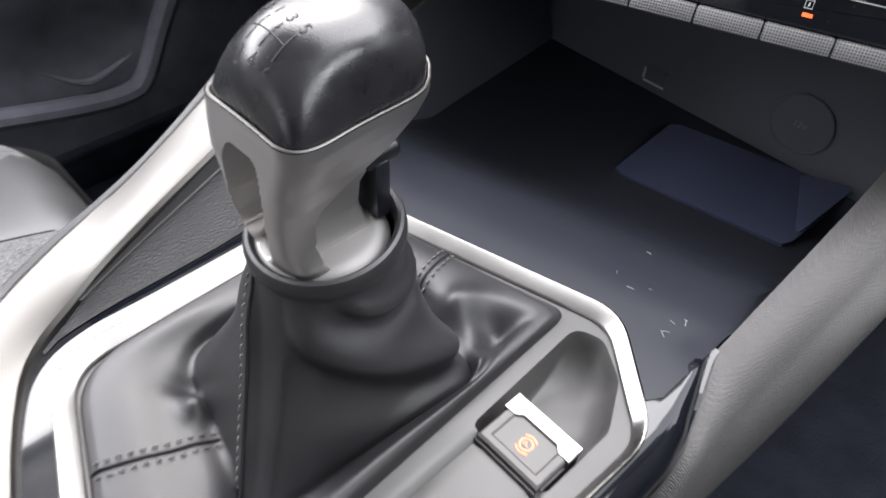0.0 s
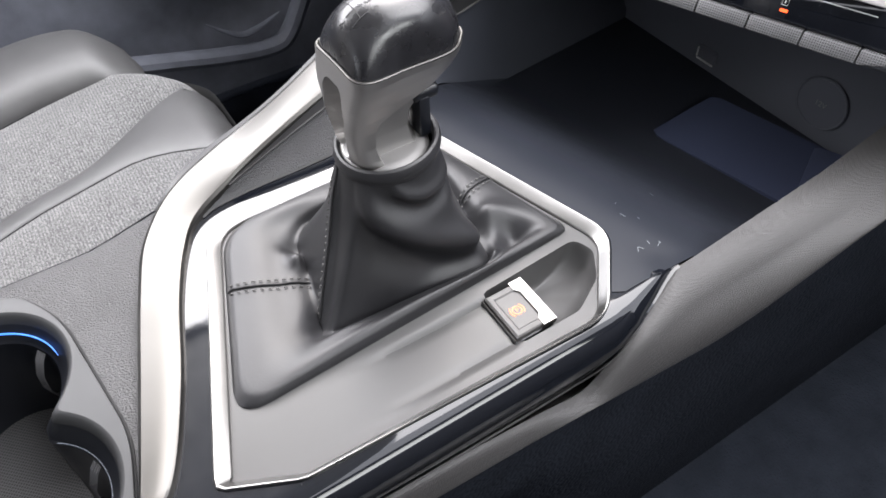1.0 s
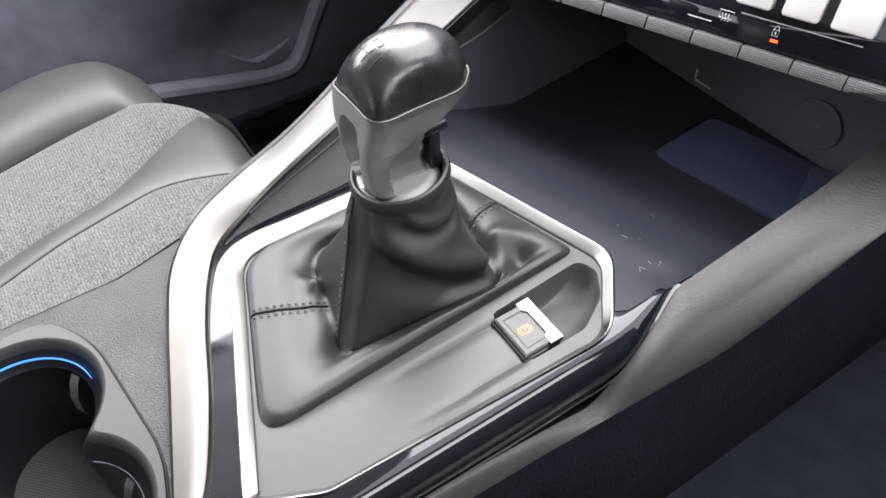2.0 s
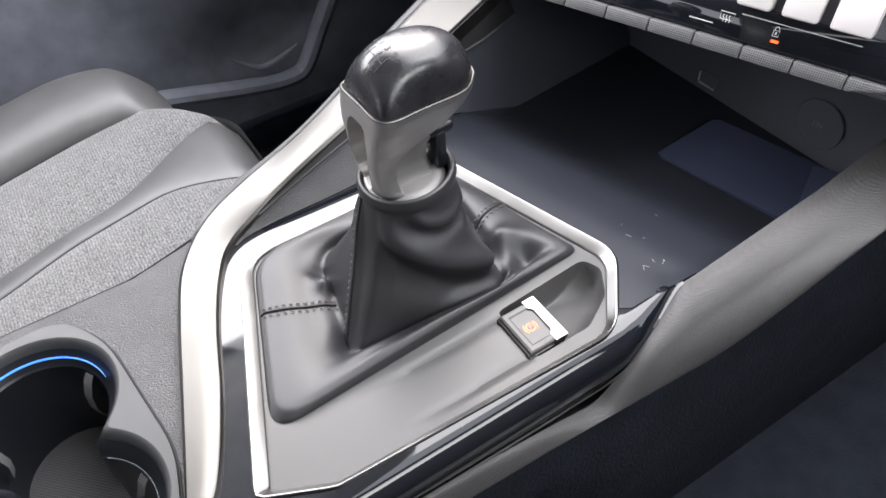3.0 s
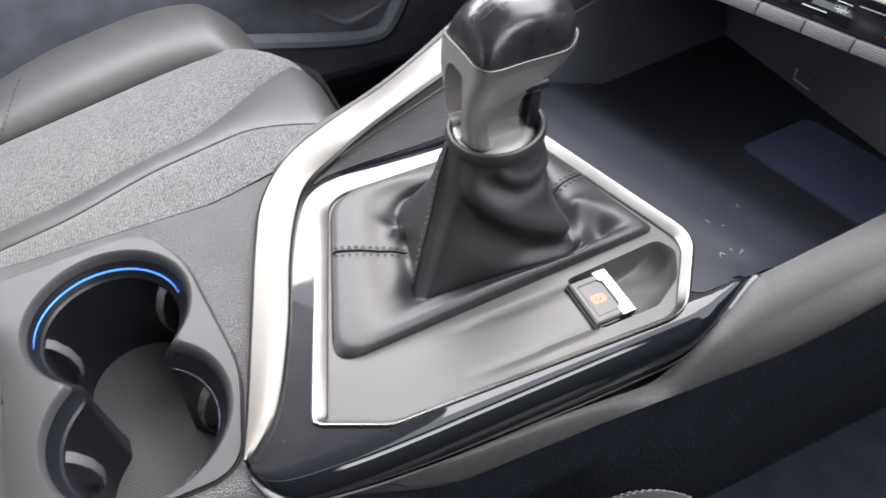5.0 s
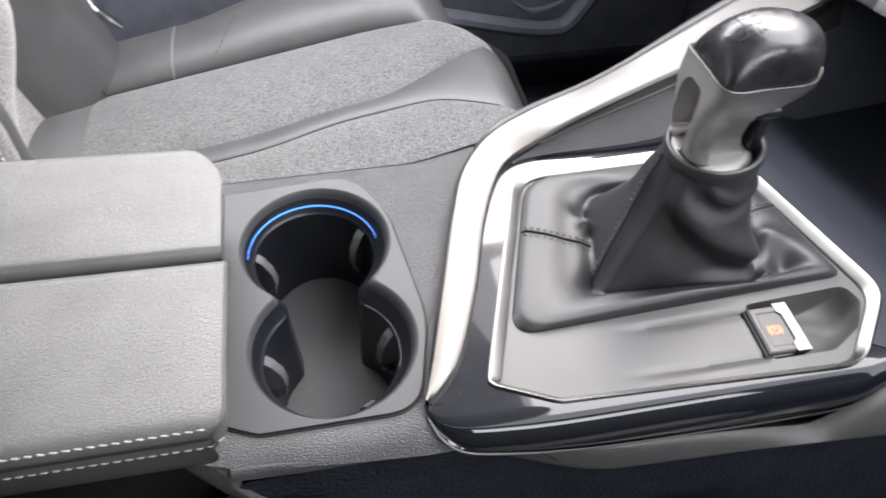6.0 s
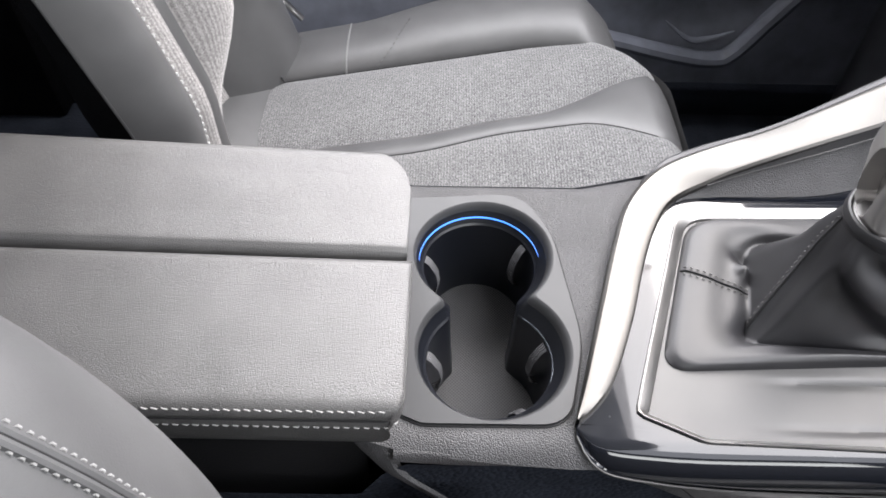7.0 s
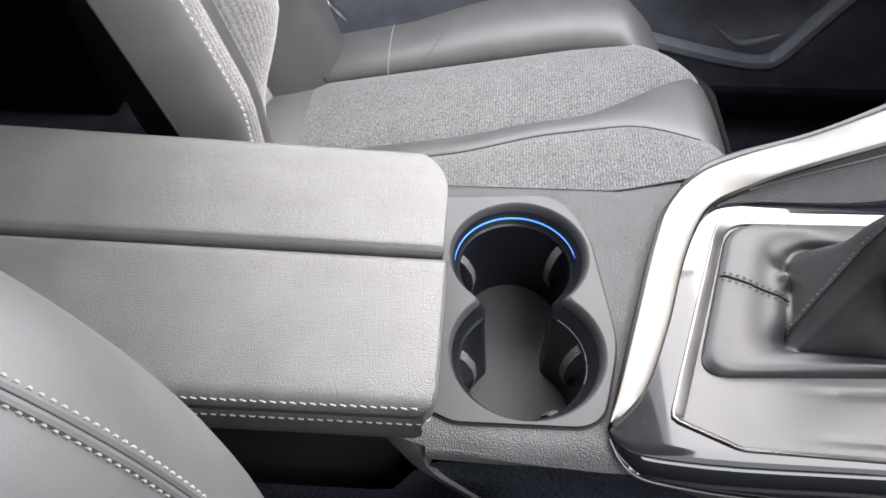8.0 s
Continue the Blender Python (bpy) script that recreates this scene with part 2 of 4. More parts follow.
def sheet(outline, holes=(), zf=lambda x, y: 0.0, step=0.006, thick=0.0):
    """A sheet over a plan outline with holes, raised by zf."""
    from mathutils.geometry import delaunay_2d_cdt
    verts, edges = [], []
    for ring in (outline, *holes):
        s = len(verts)
        verts += [Vector((p[0], p[1])) for p in ring]
        edges += [(s + i, s + (i + 1) % len(ring)) for i in range(len(ring))]
    xs, ys = [p[0] for p in outline], [p[1] for p in outline]
    nx, ny = int((max(xs) - min(xs)) / step), int((max(ys) - min(ys)) / step)
    rims = [Vector((p[0], p[1])) for ring in (outline, *holes) for p in ring]
    arr = np.array([(p.x, p.y) for p in rims])
    for i in range(1, nx):
        for j in range(1, ny):
            p = (min(xs) + i * step, min(ys) + j * step)
            if inside(p, outline) and not any(inside(p, h) for h in holes):
                if np.min(np.hypot(arr[:, 0] - p[0], arr[:, 1] - p[1])) > step * 0.45:
                    verts.append(Vector(p))
    vo, _, fo, *_ = delaunay_2d_cdt(verts, edges, [], 0, 1e-7)
    bm = bmesh.new()
    made = [bm.verts.new((v.x, v.y, zf(v.x, v.y))) for v in vo]
    for f in fo:
        c = (sum(vo[i].x for i in f) / len(f), sum(vo[i].y for i in f) / len(f))
        if inside(c, outline) and not any(inside(c, h) for h in holes):
            bm.faces.new([made[i] for i in f])
    for v in [v for v in bm.verts if not v.link_faces]:
        bm.verts.remove(v)
    if thick:
        rim = [e for e in bm.edges if len(e.link_faces) == 1]
        down = bmesh.ops.extrude_edge_only(bm, edges=rim)["geom"]
        for v in [q for q in down if isinstance(q, bmesh.types.BMVert)]:
            v.co.z -= thick
    return bm


def tube(path, r, n=8, closed=False, flat=1.0):
    """A round cord along a path."""
    bm = bmesh.new()
    path = [Vector(p) for p in path]
    rings = []
    m = len(path)
    for i, p in enumerate(path):
        t = (path[(i + 1) % m] - path[i - 1]) if closed else (path[min(i + 1, m - 1)] - path[max(i - 1, 0)])
        t.normalize()
        side = t.cross(Vector((0, 0, 1)))
        side = side.normalized() if side.length > 1e-4 else Vector((1, 0, 0))
        up = side.cross(t)
        q = r(i / (m - 1)) if callable(r) else r
        rings.append([p + side * math.cos(a) * q + up * math.sin(a) * q * flat for a in (math.tau * k / n for k in range(n))])
    if closed:
        rings.append(rings[0])
    loops(bm, rings, cap_first=not closed, cap_last=not closed)
    bmesh.ops.remove_doubles(bm, verts=bm.verts, dist=1e-6)
    return bm


def box(bm, x0, x1, y0, y1, z0, z1, r=0.0, seg=3):
    got = bmesh.ops.create_cube(bm, size=1, matrix=Matrix.Translation(((x0 + x1) / 2, (y0 + y1) / 2, (z0 + z1) / 2))
                                @ Matrix.Diagonal((x1 - x0, y1 - y0, z1 - z0, 1)))["verts"]
    if r:
        es = list({e for v in got for e in v.link_edges})
        bmesh.ops.bevel(bm, geom=es, offset=r, segments=seg, profile=0.5, affect="EDGES")
    return bm


def stitches(path, length, gap, r, up=(0, 0, 1), lift=0.0006, slant=0.0):
    """A row of sewn stitches along a path, each a short tapered cord."""
    path = [Vector(p) for p in path]
    total = sum((b - a).length for a, b in zip(path, path[1:]))
    n = max(int(total / (length + gap)), 1)
    line = even(path, n * 4 + 1, closed=False)
    bm = bmesh.new()
    up = Vector(up).normalized()
    for k in range(n):
        a, b = line[k * 4], line[k * 4 + 3]
        a, b = a.lerp(b, 0.04), a.lerp(b, 0.04 + 0.92 * min(1.0, length / max((b - a).length, 1e-6)))
        t = (b - a).normalized()
        side = t.cross(up).normalized()
        u = side.cross(t)
        skew = side * (r * 0.5 + slant)
        rings = []
        for s, w, h in ((0, 0.5, -0.3), (0.2, 1, 0.7), (0.8, 1, 0.7), (1, 0.5, -0.3)):
            c = a.lerp(b, s) + u * (lift + r * h) + skew * (s - 0.5)
            rings.append([c + side * math.cos(q) * r * w + u * math.sin(q) * r * w for q in (math.tau * i / 6 for i in range(6))])
        loops(bm, rings, cap_first=True, cap_last=True)
    return bm


def smoothstep(a, b, x):
    t = min(max((x - a) / (b - a), 0), 1)
    return t * t * (3 - 2 * t)


def bell(x, w):
    return math.exp(-(x / w) ** 2)


# ---------------------------------------------------------------- cabin shell
def slab(name, x0, x1, y0, y1, z0, z1, mat, label, category):
    ob = finish(box(bmesh.new(), x0, x1, y0, y1, z0, z1, 0.01, 2), name, mat)
    return tagged(ob, label, category, kind="structure")


CABIN = grained("cabin_black", (0.03, 0.031, 0.035), 0.8, 400, 0.3)
slab("floor", -1.6, 1.3, -0.8, 0.82, -0.06, 0.0, FLOOR_CARPET, "black carpeted car floor under the seats", "floor")


def make_ceiling():
    """Headlining with rounded front corners."""
    half = [(0.365, 0.0), (0.36, 0.15), (0.335, 0.36), (0.26, 0.56), (0.17, 0.66)]
    plan = [Vector(p) for p in [(-1.7, -0.66)] + [(x, -y) for x, y in half[::-1]] + half[1:] + [(-1.7, 0.66)]]
    bm = bmesh.new()
    loops(bm, [[(p.x, p.y, z) for p in plan] for z in (1.16, 1.20)], cap_first=True, cap_last=True)
    tagged(finish(bm, "ceiling", ROOFING), "pale cloth headlining of the car roof", "ceiling", kind="structure")


make_ceiling()
slab("wall_back", -1.7, -1.64, -0.8, 0.82, 0.0, 0.82, CABIN, "dark rear end of the cabin below the rear window", "wall")
slab("wall_front", 0.98, 1.04, -0.8, 0.82, 0.0, 0.62, CABIN, "dark bulkhead behind the dashboard", "wall")
# unseen panels added on the driver's side to keep daylight off near-facing surfaces
slab("wall_near", -1.7, 1.0, -0.80, -0.74, 0.0, 0.80, CABIN, "unseen dark wall closing the driver's side below the window", "wall")
slab("pillar", -1.7, 0.12, -0.80, -0.70, 0.80, 1.16, CABIN, "unseen dark panel closing the driver's side behind the window", "pillar")
slab("pillar", 0.74, 1.0, -0.80, -0.70, 0.80, 1.10, CABIN, "unseen dark panel closing the driver's side ahead of the window", "pillar")
slab("trim", 0.12, 0.74, -0.80, -0.70, 1.0, 1.16, CABIN, "unseen dark panel closing the driver's side above the window", "trim")
slab("pillar", -0.62, -0.5, 0.70, 0.78, 0.68, 1.16, CABIN, "dark pillar behind the side window", "pillar")
# blacker than the other walls, to carry the rear cabin's shade
slab("wall_far", -1.7, -0.62, 0.66, 0.78, 0.0, 1.16, SHADED_BLACK, "rear side of the cabin, its shade put into the colour", "wall")
slab("ground", -40, 40, -40, 40, -0.4, -0.3, smooth("asphalt", (0.12, 0.12, 0.115), 0.9), "grey asphalt under the car", "ground")

slab("trim", -1.0, 0.98, 0.70, 0.78, -0.01, 0.05, CARPET, "black carpeted sill below the door", "sill")

# door on the far side
door = thing("door_1", "closed dark plastic car door with a moulded pull", "door", "structure")
DOOR_Y = 0.72


def door_skin(u, v):
    x = -0.9 + 1.75 * u
    z = 0.02 + 0.66 * v
    y = DOOR_Y + 0.02 * math.sin(3 * v)
    dish = bell(x - 0.43, 0.09) * bell(z - 0.185, 0.05)
    return (x, y + 0.035 * dish, z)


bm = grid(door_skin, 90, 44)
part("door_card", bm, DOOR_PL, door)
pull = catmull([(0.08, 0.69, 0.20), (0.27, 0.69, 0.155), (0.38, 0.69, 0.128), (0.445, 0.69, 0.12), (0.475, 0.69, 0.134),
                (0.51, 0.69, 0.19), (0.55, 0.69, 0.25), (0.6, 0.69, 0.30), (0.68, 0.69, 0.33)], 8)
part("door_pull", tube(pull, 0.017, 10, flat=0.75), DOOR_PL, door, "rounded dark moulded door pull")
pocket = catmull([(0.36, 0.705, 0.178), (0.40, 0.70, 0.15), (0.43, 0.70, 0.150), (0.47, 0.70, 0.165)], 8)
part("pocket_edge", tube(pocket, lambda t: 0.001 + 0.006 * math.sin(math.pi * t), 8, flat=0.6), DOOR_PL, door)

# ---------------------------------------------------------------- centre console
console = thing("centre_console", "dark car centre console with silver trim and gloss black surround", "console")

BAR_OUT = [(0.104, -0.090), (0.111, -0.066), (0.128, -0.008), (0.1455, 0.050), (0.161, 0.090), (0.187, 0.122), (0.222, 0.140),
           (0.29, 0.158), (0.41, 0.192), (0.56, 0.236)]
BAR_IN = [(0.106, -0.0905), (0.1270, -0.068), (0.1475, -0.020), (0.1650, 0.034), (0.180, 0.070), (0.195, 0.0925), (0.219, 0.1055),
          (0.268, 0.119), (0.43, 0.156), (0.58, 0.192)]


def bar_z(x):
    return 0.407 + 0.28 * (math.sqrt((x - 0.205) ** 2 + 0.0009) + x - 0.205) / 2


bo = [Vector((p.x, p.y)) for p in catmull([(*p, 0) for p in BAR_OUT], 10)]
bi = [Vector((p.x, p.y)) for p in catmull([(*p, 0) for p in BAR_IN], 10)]
bm = bmesh.new()
rings = []
for o, i in zip(bo, bi):
    def at(s, dz, o=o, i=i):
        p = o.lerp(i, s)
        return (p.x, p.y, bar_z((o.x + i.x) / 2) + dz)
    rings.append([at(-0.02, -0.014), at(-0.02, -0.001), at(0.01, 0.0006), at(0.10, 0.0022), at(0.15, 0.0022), at(0.5, 0.0018),
                  at(0.88, 0.0004), at(0.97, -0.0006), at(1.02, -0.003), at(1.02, -0.016)])
loops(bm, rings, closed=False)
part("silver_trim", bm, SILVER, console, "satin silver trim bar rising forward", 25)
# dark border that follows the silver bar on its outer side
bm = bmesh.new()
rings = []
for n_b, (o, i) in enumerate(list(zip(bo, bi))[46:]):
    w = (o - i).normalized() * (0.25 + 0.75 * smoothstep(0, 10, n_b))
    z = bar_z((o.x + i.x) / 2)
    rings.append([(*(o + w * d), z + h) for d, h in ((0.0008, -0.006), (0.0008, 0.0), (0.004, 0.001), (0.007, -0.001), (0.0085, -0.008), (0.010, -0.10))])
loops(bm, rings, closed=False)
part("trim_border", bm, smooth("border_plastic", (0.05, 0.05, 0.054), 0.4), console)

# frame round the gear lever
RING = rounded([(0.1405, -0.0830, 0.006), (0.199, 0.0885, 0.032), (0.366, 0.0925, 0.02), (0.4090, -0.0580, 0.026), (0.366, -0.1075, 0.032),
                (0.180, -0.1015, 0.02)], 8)
RING = even(RING, 160)
Z_RIM = 0.4045
bm = bmesh.new()
rings = []
ways = [(q - p) / 0.001 for p, q in zip(RING, inset(RING, 0.001))]
for d, z in ((0.0, -0.014), (0.0, -0.0010), (0.0003, -0.0004), (0.0009, 0.0), (0.0018, -0.0002), (0.0078, -0.0040), (0.0084, -0.0048), (0.0086, -0.009)):
    rings.append([(*(p + w * d * (1 - 0.42 * max(w.y, 0) ** 2)), Z_RIM + z) for p, w in zip(RING, ways)])
loops(bm, rings)
part("chrome_frame", bm, CHROME, console, "bright satin chrome frame round the gear lever", 20)

# gloss surround and storage tray floor, one moulding
FRONT_A, FRONT_B = Vector((0.372, 0.09)), Vector((0.4105, -0.0585))
_t = (FRONT_B - FRONT_A).normalized()
FRONT_N = Vector((-_t.y, _t.x)) if -_t.y > 0 else Vector((_t.y, -_t.x))


# lower rim of the gloss flank: x, y, z from the rear to the nose
LOW = [(0.104, -0.0905, 0.402), (0.111, -0.105, 0.3965), (0.1245, -0.1135, 0.389), (0.156, -0.117, 0.3835), (0.19, -0.118, 0.378), (0.225, -0.118, 0.3725),
       (0.273, -0.118, 0.368), (0.31, -0.118, 0.3625), (0.343, -0.118, 0.357), (0.356, -0.118, 0.3665), (0.369, -0.1178, 0.378),
       (0.382, -0.1155, 0.3875), (0.392, -0.1117, 0.3905), (0.4015, -0.108, 0.3928), (0.4130, -0.1030, 0.3965), (0.4225, -0.1000, 0.3988), (0.4290, -0.0995, 0.3996)]
LOW = catmull(LOW, 5)


def low_rim(x):
    for a, b in zip(LOW, LOW[1:]):
        if x <= b.x:
            return a.lerp(b, max(x - a.x, 0) / max(b.x - a.x, 1e-6))
    return LOW[-1]


def edge_y(x):
    """Inner start of the roll, under the chrome frame."""
    return -0.0900 - 0.0030 * smoothstep(0.108, 0.15, x) - 0.004 * smoothstep(0.37, 0.43, x)


def gloss_z(x, y):
    d = (Vector((x, y)) - FRONT_A).dot(FRONT_N)
    return 0.4025 - 0.058 * smoothstep(0.01, 0.15, d) - 0.0034 * smoothstep(0.408, 0.428, x) * smoothstep(0.078, 0.0965, -y) * (1 - smoothstep(0.46, 0.50, x))


base_far = [(0.208, 0.0985), (0.235, 0.1015), (0.30, 0.1035), (0.34, 0.112), (0.38, 0.13), (0.43, 0.155), (0.50, 0.172), (0.66, 0.19)]
inner_left = [(p.x, p.y) for p in bi[2:52]]
gloss_out = [(0.107, -0.0905)] + inner_left + base_far[:4] + [(0.392, 0.109), (0.445, -0.068), (0.446, -0.085), (0.4405, -0.0965)]
n_edge = 34
gloss_out += [(0.44 - (0.44 - 0.14) * k / n_edge, edge_y(0.44 - 0.30 * k / n_edge)) for k in range(n_edge + 1)] + [(0.128, edge_y(0.128)), (0.116, edge_y(0.116))]
gloss_out = [Vector(p) for p in gloss_out]
part("gloss_surround", sheet(gloss_out, [inset(RING, 0.001)], gloss_z, 0.008), GLOSS, console, "gloss black moulded surround", 50)
corner = [p for p in inset(RING, -0.0008) if p.x > 0.372 and -0.101 < p.y < 0.088]
corner.sort(key=lambda p: p.y)
tray_out = [Vector(p) for p in [(0.34, 0.112)] + base_far[4:] + [(0.66, -0.0990), (0.4405, -0.0990), (0.4405, -0.0985), (0.42, -0.0985), (0.40, -0.0985), (0.385, -0.0985)]]
tray_out += [p for p in corner if p.y > -0.0965] + [Vector((0.366, 0.097))]
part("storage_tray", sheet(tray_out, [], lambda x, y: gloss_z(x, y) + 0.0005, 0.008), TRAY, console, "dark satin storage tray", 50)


def frame_edge(x):
    """Near edge of the chrome frame at x."""
    best = 1.0
    for a, b in zip(RING, RING[1:] + RING[:1]):
        if (a.x - x) * (b.x - x) <= 0 and abs(a.x - b.x) > 1e-9:
            best = min(best, a.y + (b.y - a.y) * (x - a.x) / (b.x - a.x))
    return best


ROLL_Y, ROLL_Z, ROLL_R = -0.1000, 0.3845, 0.0180


def roll_y(z):
    """Outer side of the roll at a height: a quarter round, plumb below."""
    h = min(max((z - ROLL_Z) / ROLL_R, 0), 1)
    return ROLL_Y - ROLL_R * math.sqrt(1 - h * h)


def gloss_side(u, v):
    x = 0.1045 + (0.428 - 0.1045) * u
    low = low_rim(x)
    y0 = min(edge_y(x), frame_edge(x) + 0.003)
    start = math.asin(min(max((ROLL_Y - y0) / ROLL_R, 0), 1))
    stop = math.acos(min(max((low.z - ROLL_Z) / ROLL_R, 0), 1))
    flat, turn, drop = max(y0 - ROLL_Y, 0), max(stop - start, 0.02) * ROLL_R, max(ROLL_Z - low.z, 0)
    d = v * (flat + turn + drop)
    if d < flat:
        y, z = y0 - d, ROLL_Z + ROLL_R
    elif d < flat + turn:
        q = start + (d - flat) / ROLL_R
        y, z = ROLL_Y - ROLL_R * math.sin(q), ROLL_Z + ROLL_R * math.cos(q)
    else:
        y, z = ROLL_Y - ROLL_R + 0.0035 * ((d - flat - turn) / 0.02) ** 2, ROLL_Z - (d - flat - turn)
    reach = (low.y - y0) / min(roll_y(low.z) - y0, -1e-4)
    return (x, y0 + (y - y0) * min(max(reach, 0.2), 1.4), max(z - 0.0032 * smoothstep(0.408, 0.428, x), low.z))


part("gloss_flank", grid(gloss_side, 120, 40), GLOSS, console, "gloss black rounded flank")
# thin pale seam along the lower rim of the flank
part("flank_seam", tube([Vector(gloss_side(u / 80, 1.0)) + Vector((0, -0.0012, -0.0008)) for u in range(81)], lambda t: 0.0007 * (1 - 0.7 * smoothstep(0.75, 0.9, t)), 6), SATIN, console)

# inner panel inside the frame, with a scooped pocket
POCKET = even(rounded([(0.3165, -0.0515, 0.004), (0.389, -0.0475, 0.008), (0.3935, -0.061, 0.008), (0.381, -0.0795, 0.012), (0.357, -0.0925, 0.01),
                       (0.3165, -0.0925, 0.002)], 6), 72)


def panel_z(x, y):
    z = 0.3985
    for yc, x0, x1 in ((-0.0575, 0.205, 0.318), (-0.0895, 0.205, 0.318)):
        along = smoothstep(x0, x0 + 0.08, x) * (1 - smoothstep(x1 - 0.004, x1, x))
        z -= 0.0030 * along * bell(y - yc, 0.0019)
    dip = smoothstep(0.20, 0.31, x) * (1 - smoothstep(0.313, 0.318, x)) * smoothstep(-0.0905, -0.086, y) * (1 - smoothstep(-0.061, -0.0565, y))
    return z - 0.0022 * dip


panel_out = [p for p in inset(RING, 0.0043)]
SKIRT = even(rounded([(0.1630, -0.0510, 0.014), (0.2055, 0.0795, 0.030), (0.359, 0.083, 0.016), (0.3925, -0.0400, 0.006)], 8), 140)
SKIRT_HOLE = even(inset(even(SKIRT, 120), 0.004), 110)
part("inner_panel", sheet(panel_out, [POCKET, SKIRT_HOLE], panel_z, 0.0024), SATIN, console, "satin grey plastic panel with two grooves", 40)
bm = bmesh.new()
pc = Vector((0.357, -0.068))
rings = []
for s, z in ((1.0, 0.0), (0.985, -0.001), (0.96, -0.006), (0.9, -0.013), (0.7, -0.019), (0.4, -0.022), (0.05, -0.023)):
    rings.append([(*(pc + Vector((-0.008, 0.0135)) * (1 - s) + (p - pc) * s), 0.3985 + z) for p in POCKET])
loops(bm, rings, cap_last=True)
part("finger_pocket", bm, SATIN, console)

# grained shell over the cup holder end
PLATE_OUT = even(rounded([(-0.012, 0.0955, 0.004), (0.081, 0.1025, 0.03), (0.102, 0.066, 0.09), (0.1150, -0.03, 0.09), (0.101, -0.0900, 0.022),
                          (0.012, -0.0905, 0.014), (-0.012, -0.080, 0.01)], 8), 140)


def shell_z(x, y):
    far = 0.122 + max(x - 0.13, 0) * 0.25
    z = 0.399
    t = min(max((-0.092 - y) / 0.026, 0), 1)
    z -= 0.026 * (1 - math.sqrt(max(1 - t * t, 0)))
    t = min(max((y - (far - 0.018)) / 0.018, 0), 1)
    return z - 0.018 * (1 - math.sqrt(max(1 - t * t, 0)))


shell_out = [(-0.05, -0.085), (-0.035, -0.097), (0.004, -0.1070), (0.06, -0.1110), (0.10, -0.1126), (0.122, -0.1126), (0.152, -0.1122), (0.154, -0.10), (0.118, -0.06), (0.15, 0.05), (0.19, 0.117), (0.21, 0.126),
             (0.21, 0.142), (0.16, 0.1295), (0.13, 0.122), (-0.05, 0.122)]
shell_out = even([Vector(p) for p in shell_out], 120)
part("grained_shell", sheet(shell_out, [inset(PLATE_OUT, 0.0005)], shell_z, 0.005), SHELL, console, "grey grained plastic console shell", 60)


def flank_top(x):
    """Upper edge of the grained side skin and how far it stands out."""
    if x < 0.09:
        y = -0.1040 - 0.0070 * smoothstep(0.0, 0.09, x)
        return y, shell_z(x, y) - 0.0007
    low = low_rim(max(x, 0.1245))
    if x < 0.1265:
        t = smoothstep(0.112, 0.1265, x)
        y, z = -0.1110, shell_z(0.09, -0.1110) - 0.0007
        return y * (1 - t) + low.y * t, z + (low.z - 0.001 - z) * t
    topz = 0.399 + 0.13 * max(x - 0.437, 0) + 0.12 * max(x - 0.55, 0)
    return low.y, low.z - 0.001 if x < 0.425 else topz


N_SIDE = 30


def side_skin(u, v):
    """Skin from the rim of the flank or tray down to a soft crease, then turning under."""
    x0 = -0.004 + max(0.0, 0.075 * (v - 0.66) / 0.34)
    x = x0 + (0.98 - x0) * u
    y0, z0 = flank_top(x)
    cy, cz = -0.1215 - 0.035 * max(x - 0.16, 0) - 0.045 * max(x - 0.30, 0), 0.351 + 0.06 * max(x - 0.30, 0) + 0.05 * smoothstep(0.42, 0.60, x)
    rear = 1 - smoothstep(0.10, 0.22, x)
    cy, cz = cy + 0.0110 * rear, cz + 0.0370 * rear
    k = smoothstep(0.33, 0.47, x)
    if v > 0.8:
        t = (v - 0.8) / 0.2
        return (x, cy - 0.001 * math.sin(math.pi * t) + 0.03 * t * t, cz - 0.004 * t - 0.016 * t * t)
    q = v / 0.8
    a = q * math.pi / 2
    y_side, z_side = y0 + (cy - y0) * min(1.0, q ** 0.45), z0 + (cz - z0) * q ** 1.25
    y_rail, z_rail = y0 + (cy - y0) * math.sin(a) ** 0.95, z0 + 0.003 * math.sin(math.pi * min(q * 2.2, 1)) + (cz - z0) * (1 - math.cos(a)) ** 0.9
    return (x, y_side + (y_rail - y_side) * k, z_side + (z_rail - z_side) * k)


U_SEAM = 0.166
part("side_skin", grid(lambda u, v: side_skin(u * (U_SEAM + 0.03 * v - 0.001), v), 30, N_SIDE), SHELL, console, "grey grained plastic console side")
part("side_skin", grid(lambda u, v: side_skin(U_SEAM + 0.03 * v + 0.001 + (1 - U_SEAM - 0.03 * v - 0.001) * u, v), 120, N_SIDE), grained("rail_skin", (0.051, 0.049, 0.049), 0.48, 1100, 0.8, 0.0005, 0.08, soft=0.0, spec=0.65, order=0.6), console, "grey padded console side with fine grain")
part("skin_gap", grid(lambda u, v: Vector(side_skin(U_SEAM + 0.03 * v - 0.002 + 0.004 * u, v)) + Vector((0, 0.0012, -0.0008)), 4, N_SIDE), SEAM, console)
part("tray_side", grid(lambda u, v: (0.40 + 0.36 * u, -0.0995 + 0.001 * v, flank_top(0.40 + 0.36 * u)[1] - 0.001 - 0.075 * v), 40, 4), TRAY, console)


